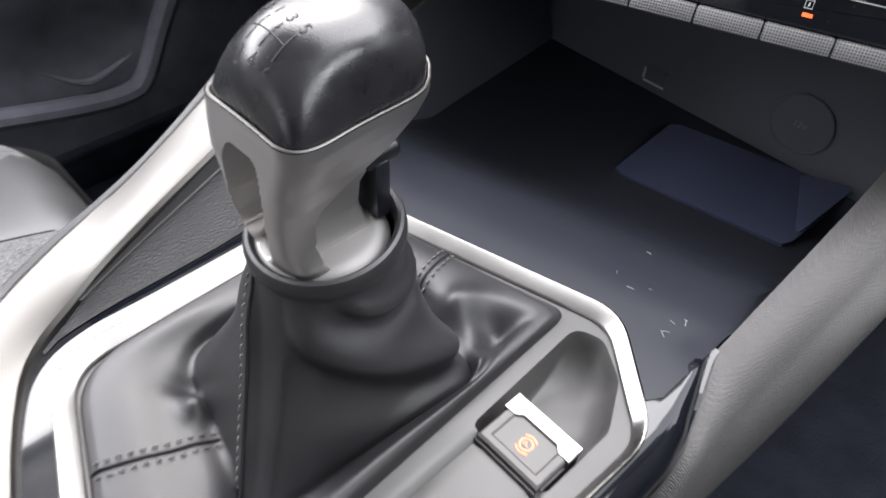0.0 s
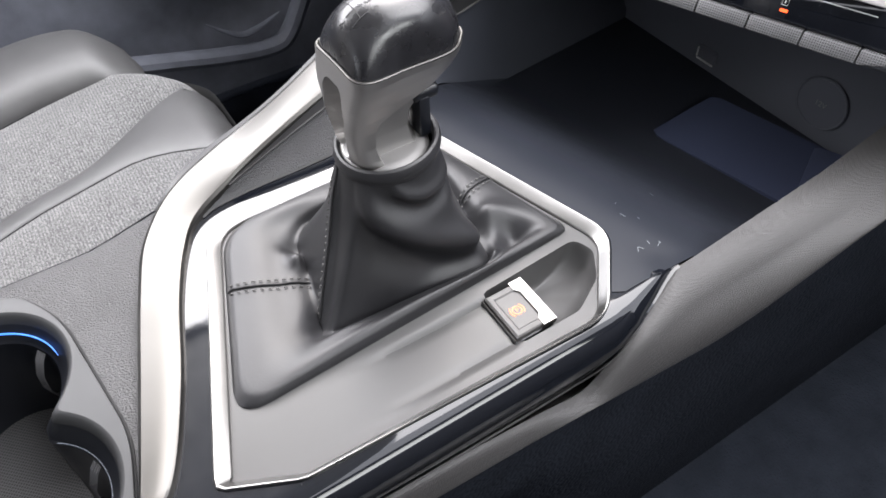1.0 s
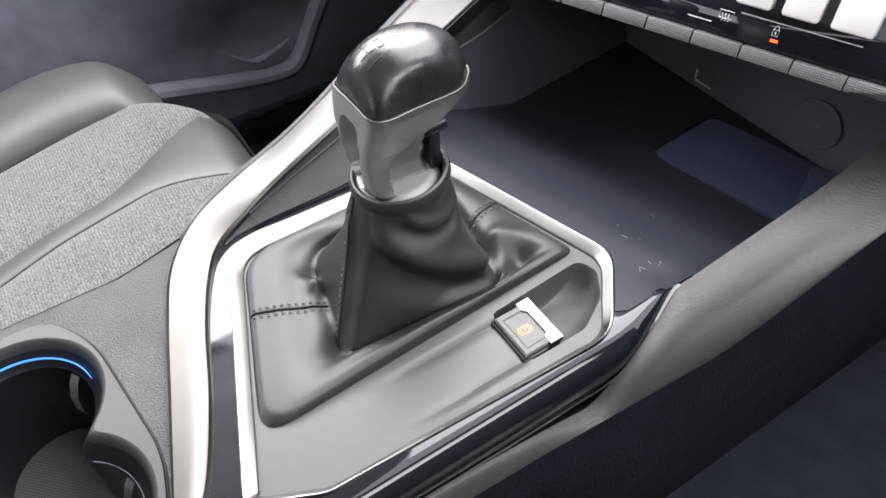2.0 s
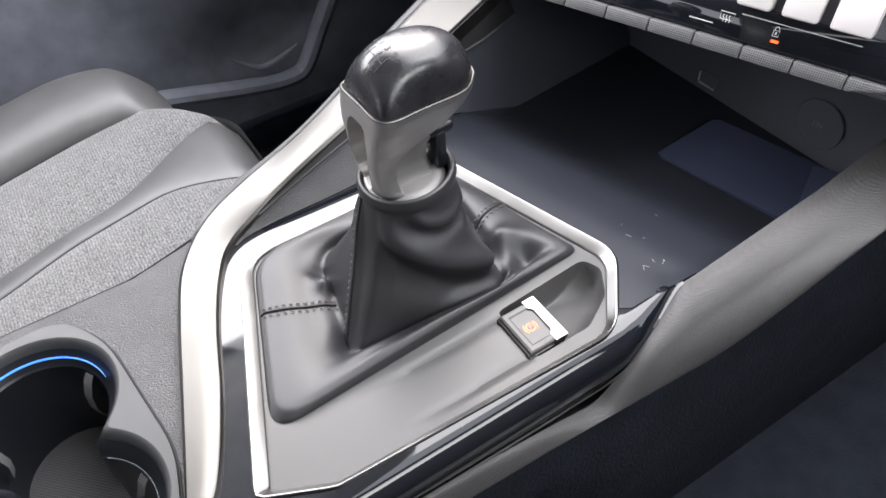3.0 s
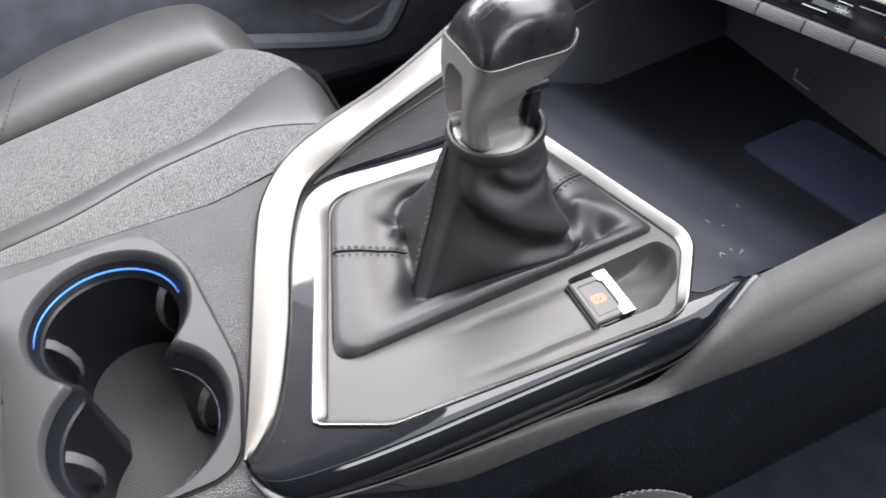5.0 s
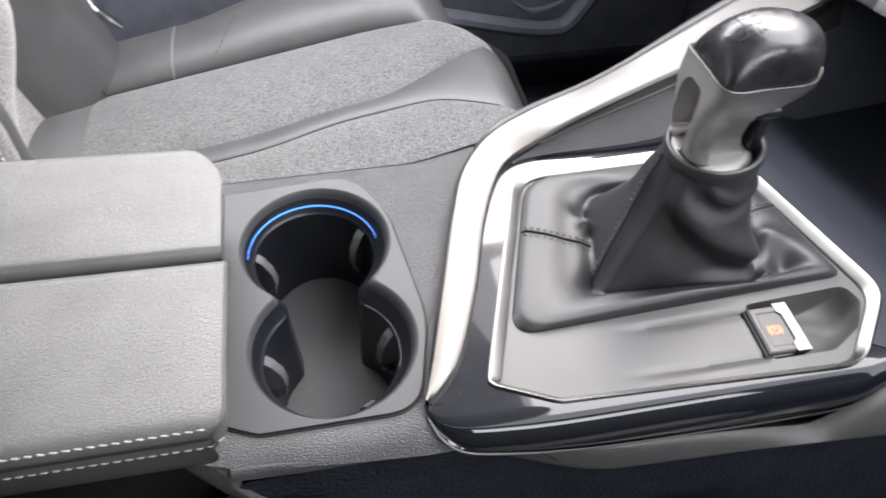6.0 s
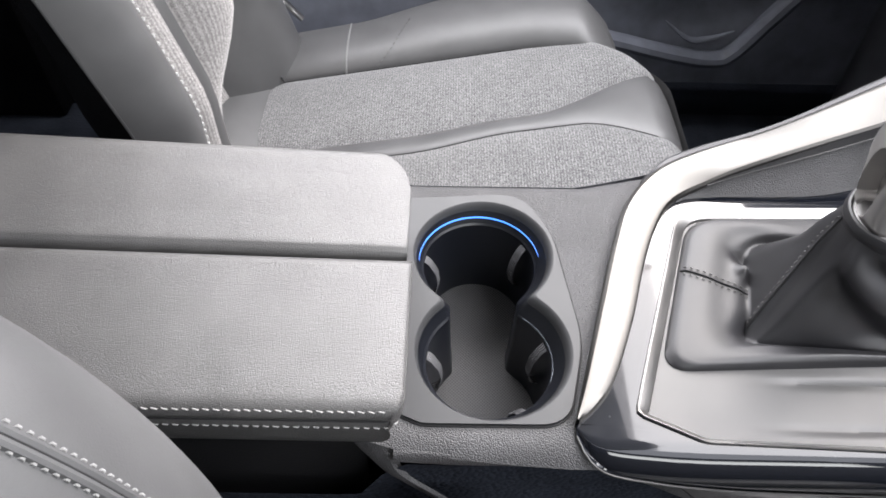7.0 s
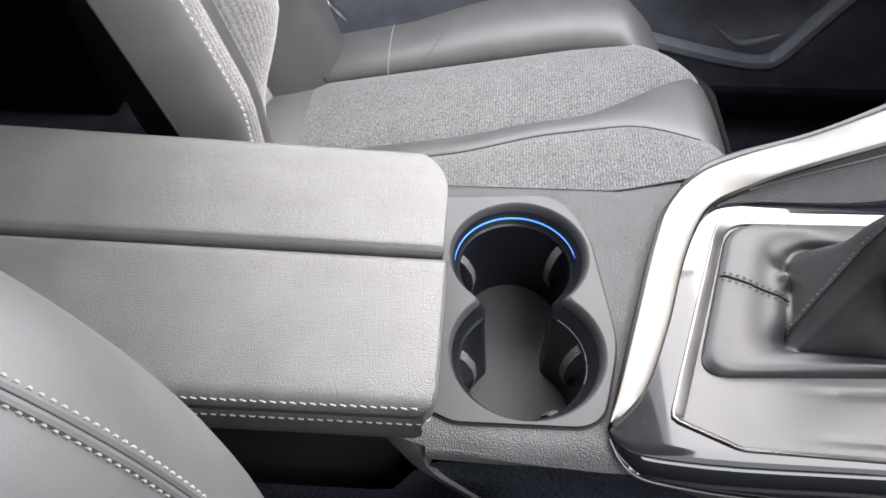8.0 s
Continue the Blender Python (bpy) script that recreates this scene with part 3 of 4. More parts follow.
def carpet_side(u, v):
    x = -0.5 + 1.48 * u
    lift = smoothstep(-0.03, 0.0, x) * (1 - smoothstep(0.10, 0.22, x))
    top = 0.345 + 0.040 * lift
    return (x, -0.113 + 0.0035 * lift * (1 - v) - 0.004 * math.sin(v * 3), top * (1 - v) + 0.005 * v)


part("side_panel", grid(carpet_side, 100, 12), CARPET, console, "black carpeted console side")
part("side_panel", grid(lambda u, v: (-0.06 + 0.72 * u, (0.124 + max(-0.06 + 0.72 * u - 0.13, 0) * 0.26) + 0.01 * v, bar_z(-0.06 + 0.72 * u) - 0.02 - (bar_z(-0.06 + 0.72 * u) - 0.02) * v), 50, 8), DARK_SHELL, console)

# wall between the silver bar and the gloss surround, then the far wall of the tray
wall_base = even(catmull([(*p, 0) for p in [(0.200, 0.0945)] + base_far], 6), 60, closed=False)
top_line = even([Vector((p.x, p.y, 0)) for p in bi if p.x > 0.197], 60, closed=False)
bm = bmesh.new()
rings = []
for k in range(60):
    a, b = top_line[k], wall_base[k]
    za, zb = bar_z(a.x) - 0.003, gloss_z(b.x, b.y) + 0.0005
    rings.append([(a.x + (b.x - a.x) * s, a.y + (b.y - a.y) * s + 0.002 * math.sin(s * math.pi), za + (zb - za) * s) for s in (0, 0.04, 0.12, 0.3, 0.5, 0.7, 0.9, 1.0)])
ledge = [Vector(r[0]).lerp(Vector(r[-1]), 0.10 + 0.16 * smoothstep(4, 40, k)) + Vector((0, -0.0008, 0.0006)) for k, r in enumerate(rings)][4:44]
part("ledge", tube(ledge, lambda t: 0.0004 + 0.0008 * t, 6), SATIN, console, "thin pale edge along the wall")
groove = [[Vector(r[0]).lerp(Vector(r[-1]), w * (0.10 + 0.16 * smoothstep(4, 40, k))) + Vector((0, -0.0006, 0.0004)) for w in (0.02, 0.5, 0.97)] for k, r in enumerate(rings)][4:44]
bm_g = bmesh.new()
loops(bm_g, groove, closed=False)
part("groove", bm_g, SEAM, console)
cut = next(k for k in range(60) if wall_base[k].x > 0.40)
loops(bm, rings[:cut + 1], closed=False)
part("inner_wall", bm, SHELL, console, "grained dark plastic wall under the silver bar")
bm = bmesh.new()
loops(bm, rings[cut:], closed=False)
# side and back walls lighter than the floor, light put into their colour
part("tray_wall", bm, TRAY_WALL_LIT, console, "smooth plastic side wall of the tray")
part("tray_back", grid(lambda u, v: (0.655 + 0.01 * v, 0.24 - 0.36 * u, 0.335 + 0.20 * v), 8, 8), TRAY_BACK_LIT, console, "dark tray back wall")

# pad in the tray
bm = sheet(even(rounded([(0.553, 0.045, 0.006), (0.625, 0.045, 0.006), (0.648, -0.082, 0.006), (0.576, -0.075, 0.006)], 5), 48), (), lambda x, y: 0.3465 + 0.10 * max(x - 0.56, 0), 0.01, 0.004)
part("charging_pad", bm, smooth("blue_black_pad", (0.040, 0.048, 0.082), 0.5, spec=0.2), console, "dark blue-black glossy pad in the tray")
bm = sheet(even(rounded([(0.634, -0.050, 0.002), (0.6475, -0.0815, 0.003), (0.582, -0.0755, 0.002)], 4), 36), (), lambda x, y: 0.3512 + 0.10 * max(x - 0.56, 0), 0.01, 0.001)
part("pad_end", bm, smooth("blue_pad_end", (0.052, 0.062, 0.105), 0.45), console, "lighter blue raised end of the pad")

# ---------------------------------------------------------------- cup holder
cups = thing("cup_holder", "double cup holder with blue light ring, rubber mat", "cup holder")
C1, R1, C2, R2 = Vector((0.0495, 0.0435)), 0.0485, Vector((0.0545, -0.0375)), 0.0495


def figure_eight(grow=0.0, shift=0.0, n=120):
    r1, r2 = R1 + grow, R2 + grow
    pts = []
    mid = Vector((0.052 + shift, 0.003))
    go = Vector((shift, 0))
    for k in range(n):
        a = math.tau * k / n
        d = Vector((math.cos(a), math.sin(a)))
        best = 0.0
        for c, r in ((C1 + go, r1), (C2 + go, r2)):
            b = (mid - c).dot(d)
            q = b * b - ((mid - c).length_squared - r * r)
            if q > 0:
                best = max(best, -b + math.sqrt(q))
        hw = 0.0285 + grow * 0.7
        for q in ((hw / abs(d.x)) if abs(d.x) > 1e-6 else 9,):
            if q * abs(d.y) < 0.028:
                best = max(best, q)
        pts.append(mid + d * best)
    for _ in range(3):
        pts = [(pts[i - 1] + pts[i] * 2 + pts[(i + 1) % n]) / 4 for i in range(n)]
    return pts


EIGHT = figure_eight(0.0022, 0.0024)
part("plate", sheet(PLATE_OUT, [EIGHT], lambda x, y: 0.4015, 0.007, 0.003), PLATE, cups, "satin dark plastic cup holder plate")
part("plate_gap", tube([(p.x, p.y, 0.3990) for p in inset(PLATE_OUT, -0.0008)], 0.0008, 6, closed=True), SEAM, cups)
bm = bmesh.new()
rings = []
for gr, sh, z in ((0.0022, 0.0024, 0.4015), (0.0017, 0.0022, 0.4012), (0.0008, 0.0018, 0.4002), (-0.0004, 0.0014, 0.3978), (-0.0012, 0.0012, 0.3950)):
    rings.append([(p.x, p.y, z) for p in figure_eight(gr, sh)])
loops(bm, rings)
part("lip", bm, PLATE, cups, "rounded satin lip of the wells")
bm = bmesh.new()
rings = []
for gr, sh, z in ((-0.0012, 0.0012, 0.3950), (-0.0018, 0.0009, 0.3935), (-0.0055, 0.0, 0.388), (-0.0062, 0.0, 0.3865)):
    rings.append([(p.x, p.y, z) for p in figure_eight(gr, sh)])
loops(bm, rings)
part("funnel", bm, CUP_BLACK, cups)
bm = bmesh.new()
rings = []
for gr, z in ((-0.0062, 0.3865), (-0.0075, 0.385), (-0.008, 0.37), (-0.010, 0.33), (-0.0115, 0.3145)):
    rings.append([(p.x, p.y, z) for p in figure_eight(gr)])
loops(bm, rings)
part("cup_wall", bm, CUP_BLACK, cups, "black plastic cup wells")
part("rubber_mat", sheet(figure_eight(-0.0112), (), lambda x, y: 0.3155, 0.008), RUBBER, cups, "grey patterned rubber mat")
arc = [(C1.x + (R1 - 0.0046) * math.cos(a), C1.y + (R1 - 0.0046) * math.sin(a), 0.3905) for a in (radians(8 + 172 * k / 40) for k in range(41))]
part("light_ring", tube(arc, lambda t: 0.00012 + 0.0006 * math.sin(math.pi * t) ** 0.7, 6), BLUE_GLOW, cups, "glowing blue light ring")
# faintly emitting cord that draws the pale glint in the near well
arc = [(C2.x + (R2 - 0.0070) * math.cos(a), C2.y + (R2 - 0.0070) * math.sin(a), 0.3858) for a in (radians(-20 + 75 * k / 24) for k in range(25))]
part("light_ring", tube(arc, 0.0003, 6), PALE_GLINT, cups)


def clip(c, r, deg):
    bm = bmesh.new()
    a = radians(deg)
    out = Vector((math.cos(a), math.sin(a)))
    side = Vector((-out.y, out.x))
    rings = []
    for s, z in ((0.0, 0.383), (0.004, 0.379), (0.009, 0.369), (0.0105, 0.357), (0.008, 0.345), (0.0, 0.337)):
        p = c + out * (r - 0.008 - s)
        row = []
        for k in range(9):
            w = -0.0034 + 0.0068 * k / 8
            rib = 0.0007 * (k % 2)
            q = p + side * w - out * rib
            row.append((q.x, q.y, z))
        rings.append(row)
    loops(bm, rings, closed=False)
    return bm


CLIP = smooth("clip_plastic", (0.11, 0.11, 0.115), 0.26)
for c, r, deg in ((C1, R1, 168), (C1, R1, 32), (C2, R2, 172), (C2, R2, 20), (C2, R2, -60)):
    part("spring_clip", clip(c, r, deg), CLIP, cups, "ribbed grey spring clip")

# ---------------------------------------------------------------- gear lever
lever = thing("gear_lever", "manual gear lever with leather boot, silver and black knob", "gear lever")
KC = Vector((0.2930, 0.0062))


def ray_out(poly, c, a):
    d = Vector((math.cos(a), math.sin(a)))
    best = 0.01
    for i in range(len(poly)):
        p, q = poly[i - 1] - c, poly[i] - c
        e = q - p
        den = d.x * e.y - d.y * e.x
        if abs(den) < 1e-12:
            continue
        t = (p.x * e.y - p.y * e.x) / den
        s = (p.x * d.y - p.y * d.x) / den
        if t > 0 and -1e-6 <= s <= 1 + 1e-6:
            best = max(best, t)
    return best


# foot of the steep part of the boot: a rounded four-sided plan
FOOT = even(rounded([(0.2285, -0.026, 0.006), (0.246, 0.060, 0.02), (0.352, 0.055, 0.02), (0.336, -0.0375, 0.012)], 6), 90)
NA = 240


def boot_point(a, s):
    """a: angle round the lever; s: 0 at the collar, 1 at the foot, 2 at the skirt's edge."""
    rt, rs = ray_out(FOOT, KC, a), ray_out(SKIRT, KC, a)
    r0 = 0.0268
    deg = math.degrees(a) % 360

    def arc(c, w):
        return bell((deg - c + 180) % 360 - 180, w)

    near = smoothstep(200, 224, deg) * (1 - smoothstep(316, 346, deg))
    if s <= 1:
        r = r0 + (rt - r0) * (0.25 * s + 0.75 * s * s) + 0.002 * math.sin(s * math.pi)
        z = 0.484 - 0.087 * (s ** 0.92) - 0.006 * arc(198, 8) * smoothstep(0.7, 1, s)
        # leather sags from the collar in two draped folds, with a hollow below them
        ridge = 0.20 + 0.0050 * (deg - 215)
        sag = 0.10 + 0.19 * math.sin(2.36 * min(max((deg - 225) / 105, 0), 1))
        drape = 0.0058 * bell(s - ridge, 0.13) - 0.0068 * bell(s - ridge - 0.27, 0.17)
        drape -= 0.0036 * bell(s - sag, 0.055) * smoothstep(222, 250, deg)
        drape += 0.0030 * bell(s - sag + 0.11, 0.05) * smoothstep(235, 260, deg)
        r += near * drape * (1 - smoothstep(0.86, 1, s))
        r += (1 - near) * 0.0022 * math.sin(s * 8.5 + 1.7 * math.sin(a * 2 + 0.6) + 0.8) * bell(s - 0.42, 0.33) * (1 - arc(180, 40))
        r += 0.0030 * arc(166 + 30 * s, 5.0) * smoothstep(0.02, 0.3, s)
    else:
        k = s - 1
        r = rt + (rs - rt) * k
        left = smoothstep(105, 135, deg) * (1 - smoothstep(188, 214, deg))
        z = 0.403 - (0.006 + 0.006 * arc(198, 8)) * bell(k, 0.15) - 0.0035 * smoothstep(0.9, 1.0, k)
        z += 0.0026 * math.sin(k * math.pi) * (0.7 + 0.3 * math.sin(3 * a + 1))
        z -= 0.0032 * left * bell(k - 0.30, 0.24)
        z += 0.0022 * near * bell(k - 0.70, 0.22)
        z += 0.0080 * arc(157, 6) * bell(k - 0.07, 0.11) - 0.0045 * arc(146, 5) * bell(k - 0.10, 0.16)
        z -= 0.0130 * arc(334, 9) * bell(k - 0.40, 0.20)
        z += 0.0055 * arc(317, 6) * bell(k - 0.16, 0.2) + 0.0050 * arc(351, 7) * bell(k - 0.3, 0.3)
        z += 0.0060 * arc(60, 14) * bell(k - 0.18, 0.28) - 0.0030 * arc(200, 7) * bell(k - 0.15, 0.2)
    return Vector((KC.x + r * math.cos(a), KC.y + r * math.sin(a), z))


bm = bmesh.new()
S = [k / 40 for k in range(41)] + [1 + k / 26 for k in range(1, 27)]
rings = [[boot_point(math.tau * k / NA, s) for k in range(NA)] for s in S]
edge = [v + Vector((0, 0, -0.006)) for v in rings[-1]]
rings.append(edge)
loops(bm, rings)
part("boot", bm, BOOT_LEATHER, lever, "soft black leather gear boot with folds", 60)
# rolled collar at the top of the boot
bm = bmesh.new()
rings = []
for k in range(13):
    q = math.tau * k / 12
    rr, zz = 0.0268 + 0.0024 * math.cos(q), 0.4850 + 0.0050 * math.sin(q)
    rings.append([(KC.x + rr * math.cos(math.tau * j / 48), KC.y + rr * math.sin(math.tau * j / 48), zz + 0.003 * math.cos(math.tau * j / 48)) for j in range(48)])
loops(bm, rings)
part("boot_collar", bm, BOOT_LEATHER, lever, "rolled leather collar")


def seam_line(deg0, s0, s1, shift=0.0, n=30, lift=0.0006):
    out = []
    for k in range(n + 1):
        s = s0 + (s1 - s0) * k / n
        d = 166 + 30 * min(s, 1) if deg0 == 196 else deg0
        if deg0 == 165:
            d = 167 + 6 * (2 - s)
        p = boot_point(radians(d), s)
        q = boot_point(radians(d + 1), s)
        side = (q - p).normalized()
        out.append(p + side * shift + Vector((0, 0, lift)))
    return out


for deg, s0, s1 in ((196, 0.04, 1.02), (165, 1.02, 1.97), (12, 1.0, 1.97), (8, 0.0, 0.12)):
    part("seam", tube(seam_line(deg, s0, s1), 0.0007, 6), SEAM, lever)
    for sh in (-0.0032, 0.0032):
        if deg == 196 and sh > 0:
            continue
        part("stitching", stitches(seam_line(deg, s0, s1, sh), 0.0026, 0.0016, 0.00045, lift=0.0001), DARK_THREAD, lever, "grey stitching")

# knob body: sections (height, centre x, half length, half width, centre y)
SEC = [(0.4815, 0.2915, 0.0238, 0.0232, 0.005), (0.4835, 0.2915, 0.0230, 0.0222, 0.005), (0.4858, 0.2900, 0.0208, 0.0196, 0.0058), (0.490, 0.2880, 0.0198, 0.0186, 0.0065), (0.498, 0.2868, 0.0198, 0.0182, 0.0078),
       (0.507, 0.2880, 0.0212, 0.0190, 0.0090), (0.514, 0.2925, 0.0250, 0.0206, 0.0100), (0.521, 0.2990, 0.0308, 0.0236, 0.0108), (0.528, 0.3050, 0.0350, 0.0256, 0.0114),
       (0.5335, 0.3078, 0.0366, 0.0264, 0.0116), (0.5370, 0.3082, 0.0368, 0.0262, 0.0116)]


SHIELD = even(rounded([(-1.0, -1.06, 0.34), (0.62, -0.66, 0.6), (1.06, 0.0, 0.7), (0.62, 0.66, 0.6), (-1.0, 1.06, 0.34)], 8), 90)


REACH = {}


def egg(a, hx, hy, k=1.0):
    if a not in REACH:
        REACH[a] = ray_out(SHIELD, Vector((0, 0)), a)
    r = 1 + (REACH[a] - 1) * k
    return Vector((hx * r * math.cos(a), hy * r * math.sin(a)))


def rim_z(a):
    return 0.0008 * math.cos(2 * (a - radians(215))) - 0.0030 * math.cos(a)


bm = bmesh.new()
NK = 240
rings = []
zs = [0.4850 + (0.5370 - 0.4850) * k / 110 for k in range(111)]
for z in zs:
    for (za, *A), (zb, *B) in zip(SEC, SEC[1:]):
        if z <= zb + 1e-9:
            t = (z - za) / (zb - za)
            cx, hx, hy, cy = [p + (q - p) * t for p, q in zip(A, B)]
            break
    ring = []
    for k in range(NK):
        a = math.tau * k / NK
        h = (z - 0.4815) / 0.0555
        p = egg(a, hx, hy, 0.15 + 0.45 * smoothstep(0.04, 0.16, h) + 0.4 * smoothstep(0.3, 0.85, h))
        # scooped facet below the overhang, on both flanks
        lim = hy * (0.55 + 0.9 * smoothstep(0.5115, 0.5130, z - 0.45 * (p.x + 0.004)) + 0.5 * (1 - smoothstep(-0.0075, -0.0060, p.x)))
        if abs(p.y) > lim:
            p.y = math.copysign(lim, p.y)
        # sunk panel at the rear
        if p.x < 0:
            p.x += 0.0130 * (1 - smoothstep(0.75, 1.0, ((cy + p.y - 0.0110) / 0.0108) ** 4 + ((z - 0.5070) / 0.0205) ** 4))
        ring.append((cx + p.x, cy + p.y, z + rim_z(a) * smoothstep(0.4, 1, h)))
    rings.append(ring)
loops(bm, rings)
part("knob_body", bm, KNOB_SILVER, lever, "satin silver knob neck with a sunk rear panel", 28)
# bright rim between body and cap
top = SEC[-1]
rim = [Vector((top[1], top[4])) + egg(math.tau * k / NK, top[2] - 0.0009, top[3] - 0.0009) for k in range(NK)]
part("knob_rim", tube([(p.x, p.y, 0.5368 + rim_z(math.tau * k / NK)) for k, p in enumerate(rim)], 0.0008, 10, closed=True), KNOB_RIM, lever, "bright metal rim")
bm = bmesh.new()
rings = []
for j in range(15):
    q = j / 14 * math.pi / 2
    w, h = math.cos(q) ** 0.62, math.sin(q)
    ring = []
    for k in range(NK):
        a = math.tau * k / NK
        p = egg(a, (top[2] - 0.0018) * w, (top[3] - 0.0018) * w)
        e = Vector(((top[2] - 0.003) * w * math.cos(a), top[3] * 0.93 * w * math.sin(a)))
        p = p.lerp(e, min(1.0, h * 1.25))
        ring.append((top[1] + p.x - 0.004 * h, top[4] + p.y, 0.5373 + rim_z(a) * (1 - h) + 0.0290 * h))
    rings.append(ring)
rings[-1] = [Vector(p) for p in rings[-1]]
loops(bm, rings, cap_last=True)
bmesh.ops.remove_doubles(bm, verts=bm.verts, dist=1e-5)
cap = part("knob_cap", bm, KNOB_LEATHER, lever, "domed black leather knob cap", 60)


CAP_TREE = None


def cap_z(x, y):
    from mathutils.bvhtree import BVHTree
    global CAP_TREE
    if CAP_TREE is None:
        CAP_TREE = BVHTree.FromPolygons([v.co.copy() for v in cap.data.vertices], [tuple(q.vertices) for q in cap.data.polygons])
    hit = CAP_TREE.ray_cast(Vector((x, y, 0.65)), Vector((0, 0, -1)))[0]
    return (hit.z if hit else 0.546) + 0.00025


def letter_mesh(txt, size):
    cu = bpy.data.curves.new("digit", "FONT")
    cu.body, cu.size, cu.align_x, cu.align_y = txt, size, "CENTER", "CENTER"
    tmp = bpy.data.objects.new("digit", cu)
    scene.collection.objects.link(tmp)
    dep = bpy.context.evaluated_depsgraph_get()
    me = bpy.data.meshes.new_from_object(tmp.evaluated_get(dep))
    bpy.data.objects.remove(tmp)
    bpy.data.curves.remove(cu)
    return me


# embossed shift pattern on the cap, read from the driver's side
PAT = smooth("pattern_grey", (0.03, 0.03, 0.032), 0.7, spec=0.3)
COLUMN = {"5": 0.0033, "3": 0.0093, "1": 0.0155, "R": 0.0212}
for txt, px, col in (("1", 0.2922, "1"), ("2", 0.2775, "1"), ("3", 0.2922, "3"), ("4", 0.2775, "3"), ("5", 0.2922, "5"), ("6", 0.2775, "5"), ("R", 0.2922, "R")):
    me = letter_mesh(txt, 0.0054)
    bm = bmesh.new()
    bm.from_mesh(me)
    for v in bm.verts:
        x, y = px + v.co.y, COLUMN[col] - v.co.x
        v.co = (x, y, cap_z(x, y))
    part("digit", bm, PAT, cap)
bars = [(0.2892, "1", 0.2805, "1"), (0.2892, "3", 0.2805, "3"), (0.2892, "5", 0.2805, "5"), (0.2850, "R", 0.2850, "5"), (0.2892, "R", 0.2850, "R")]
for x0, c0, x1, c1 in bars:
    line = []
    for k in range(9):
        x, y = x0 + (x1 - x0) * k / 8, COLUMN[c0] + (COLUMN[c1] - COLUMN[c0]) * k / 8
        line.append((x, y, cap_z(x, y)))
    part("pattern_line", tube(line, 0.00022, 6, flat=0.4), PAT, cap)

# black lift ring under the front overhang
bm = bmesh.new()
box(bm, 0.3085, 0.3155, -0.004, 0.016, 0.487, 0.512, 0.0018, 2)
part("lift_stem", bm, CUP_BLACK, lever, "black lift trigger stem")
bm = bmesh.new()
box(bm, 0.306, 0.322, -0.003, 0.018, 0.5085, 0.5165, 0.003, 3)
part("lift_trigger", bm, CUP_BLACK, lever, "gloss black lift trigger")
bm = bmesh.new()
rings = []
for r, z in ((0.0246, 0.4790), (0.0246, 0.4835), (0.0238, 0.4850), (0.0215, 0.4866), (0.0185, 0.4878), (0.009, 0.4880)):
    rings.append([(KC.x - 0.002 + r * math.cos(math.tau * j / 48), KC.y + r * math.sin(math.tau * j / 48), z) for j in range(48)])
loops(bm, rings)
part("base_flange", bm, brushed("collar_grey", (0.17, 0.167, 0.164), 0.5, metal=0.6), lever, "satin grey flange at the foot of the knob")

# ---------------------------------------------------------------- parking brake switch
brake = thing("parking_brake_switch", "grey parking brake switch with chrome edge, red symbol", "switch")
bm = bmesh.new()
box(bm, 0.3125, 0.3405, -0.0905, -0.0555, 0.3838, 0.3968, 0.0012, 2)
part("switch_base", bm, CUP_BLACK, brake)
bm = bmesh.new()
rings = []
for x0, x1, y0, y1, z in ((0.3145, 0.3390, -0.0895, -0.0565, 0.3963), (0.3147, 0.3388, -0.0893, -0.0567, 0.4), (0.3160, 0.3375, -0.0885, -0.0575, 0.4008), (0.3185, 0.3350, -0.0855, -0.0605, 0.4008), (0.3195, 0.3345, -0.0845, -0.0615, 0.4)):
    rings.append([(x0, y0, z), (x1, y0, z), (x1, y1, z), (x0, y1, z)])
loops(bm, rings, cap_last=True)
part("switch_key", bm, smooth("switch_grey", (0.07, 0.068, 0.067), 0.4), brake, "grey switch key with recessed face", 25)
bm = bmesh.new()
out = [(0.3325, -0.0905), (0.3415, -0.0905), (0.3415, -0.0555), (0.3325, -0.0555), (0.3325, -0.0610), (0.3352, -0.0640), (0.3352, -0.0820), (0.3325, -0.0850)]
loops(bm, [[(x, y, z) for x, y in out] for z in (0.3968, 0.4014)], cap_last=True)
part("chrome_edge", bm, CHROME, brake, "bright chrome lip", 25)
bm = bmesh.new()
box(bm, 0.3132, 0.3142, -0.0900, -0.0560, 0.3953, 0.399, 0.0005, 1)
part("chrome_line", bm, CHROME, brake)
sc = Vector((0.3262, -0.0735))
part("symbol", tube([(sc.x + 0.0028 * math.cos(math.tau * k / 24), sc.y + 0.0028 * math.sin(math.tau * k / 24), 0.40005) for k in range(24)], 0.00045, 6, closed=True), RED_PRINT, brake, "red lit symbol")
for s in (-1, 1):
    part("symbol", tube([(sc.x + 0.0043 * math.cos(a), sc.y + 0.0043 * math.sin(a), 0.40005) for a in (radians(90 - 90 * s - 45 + 90 * k / 12) for k in range(13))], 0.00045, 6), RED_PRINT, brake)
me = letter_mesh("P", 0.0042)
bm = bmesh.new()
bm.from_mesh(me)
for v in bm.verts:
    v.co = (sc.x + v.co.x, sc.y + v.co.y, 0.4004)
part("symbol", bm, RED_PRINT, brake)

# ---------------------------------------------------------------- armrest
arm = thing("armrest", "padded black leather split armrest with white double stitching", "armrest")


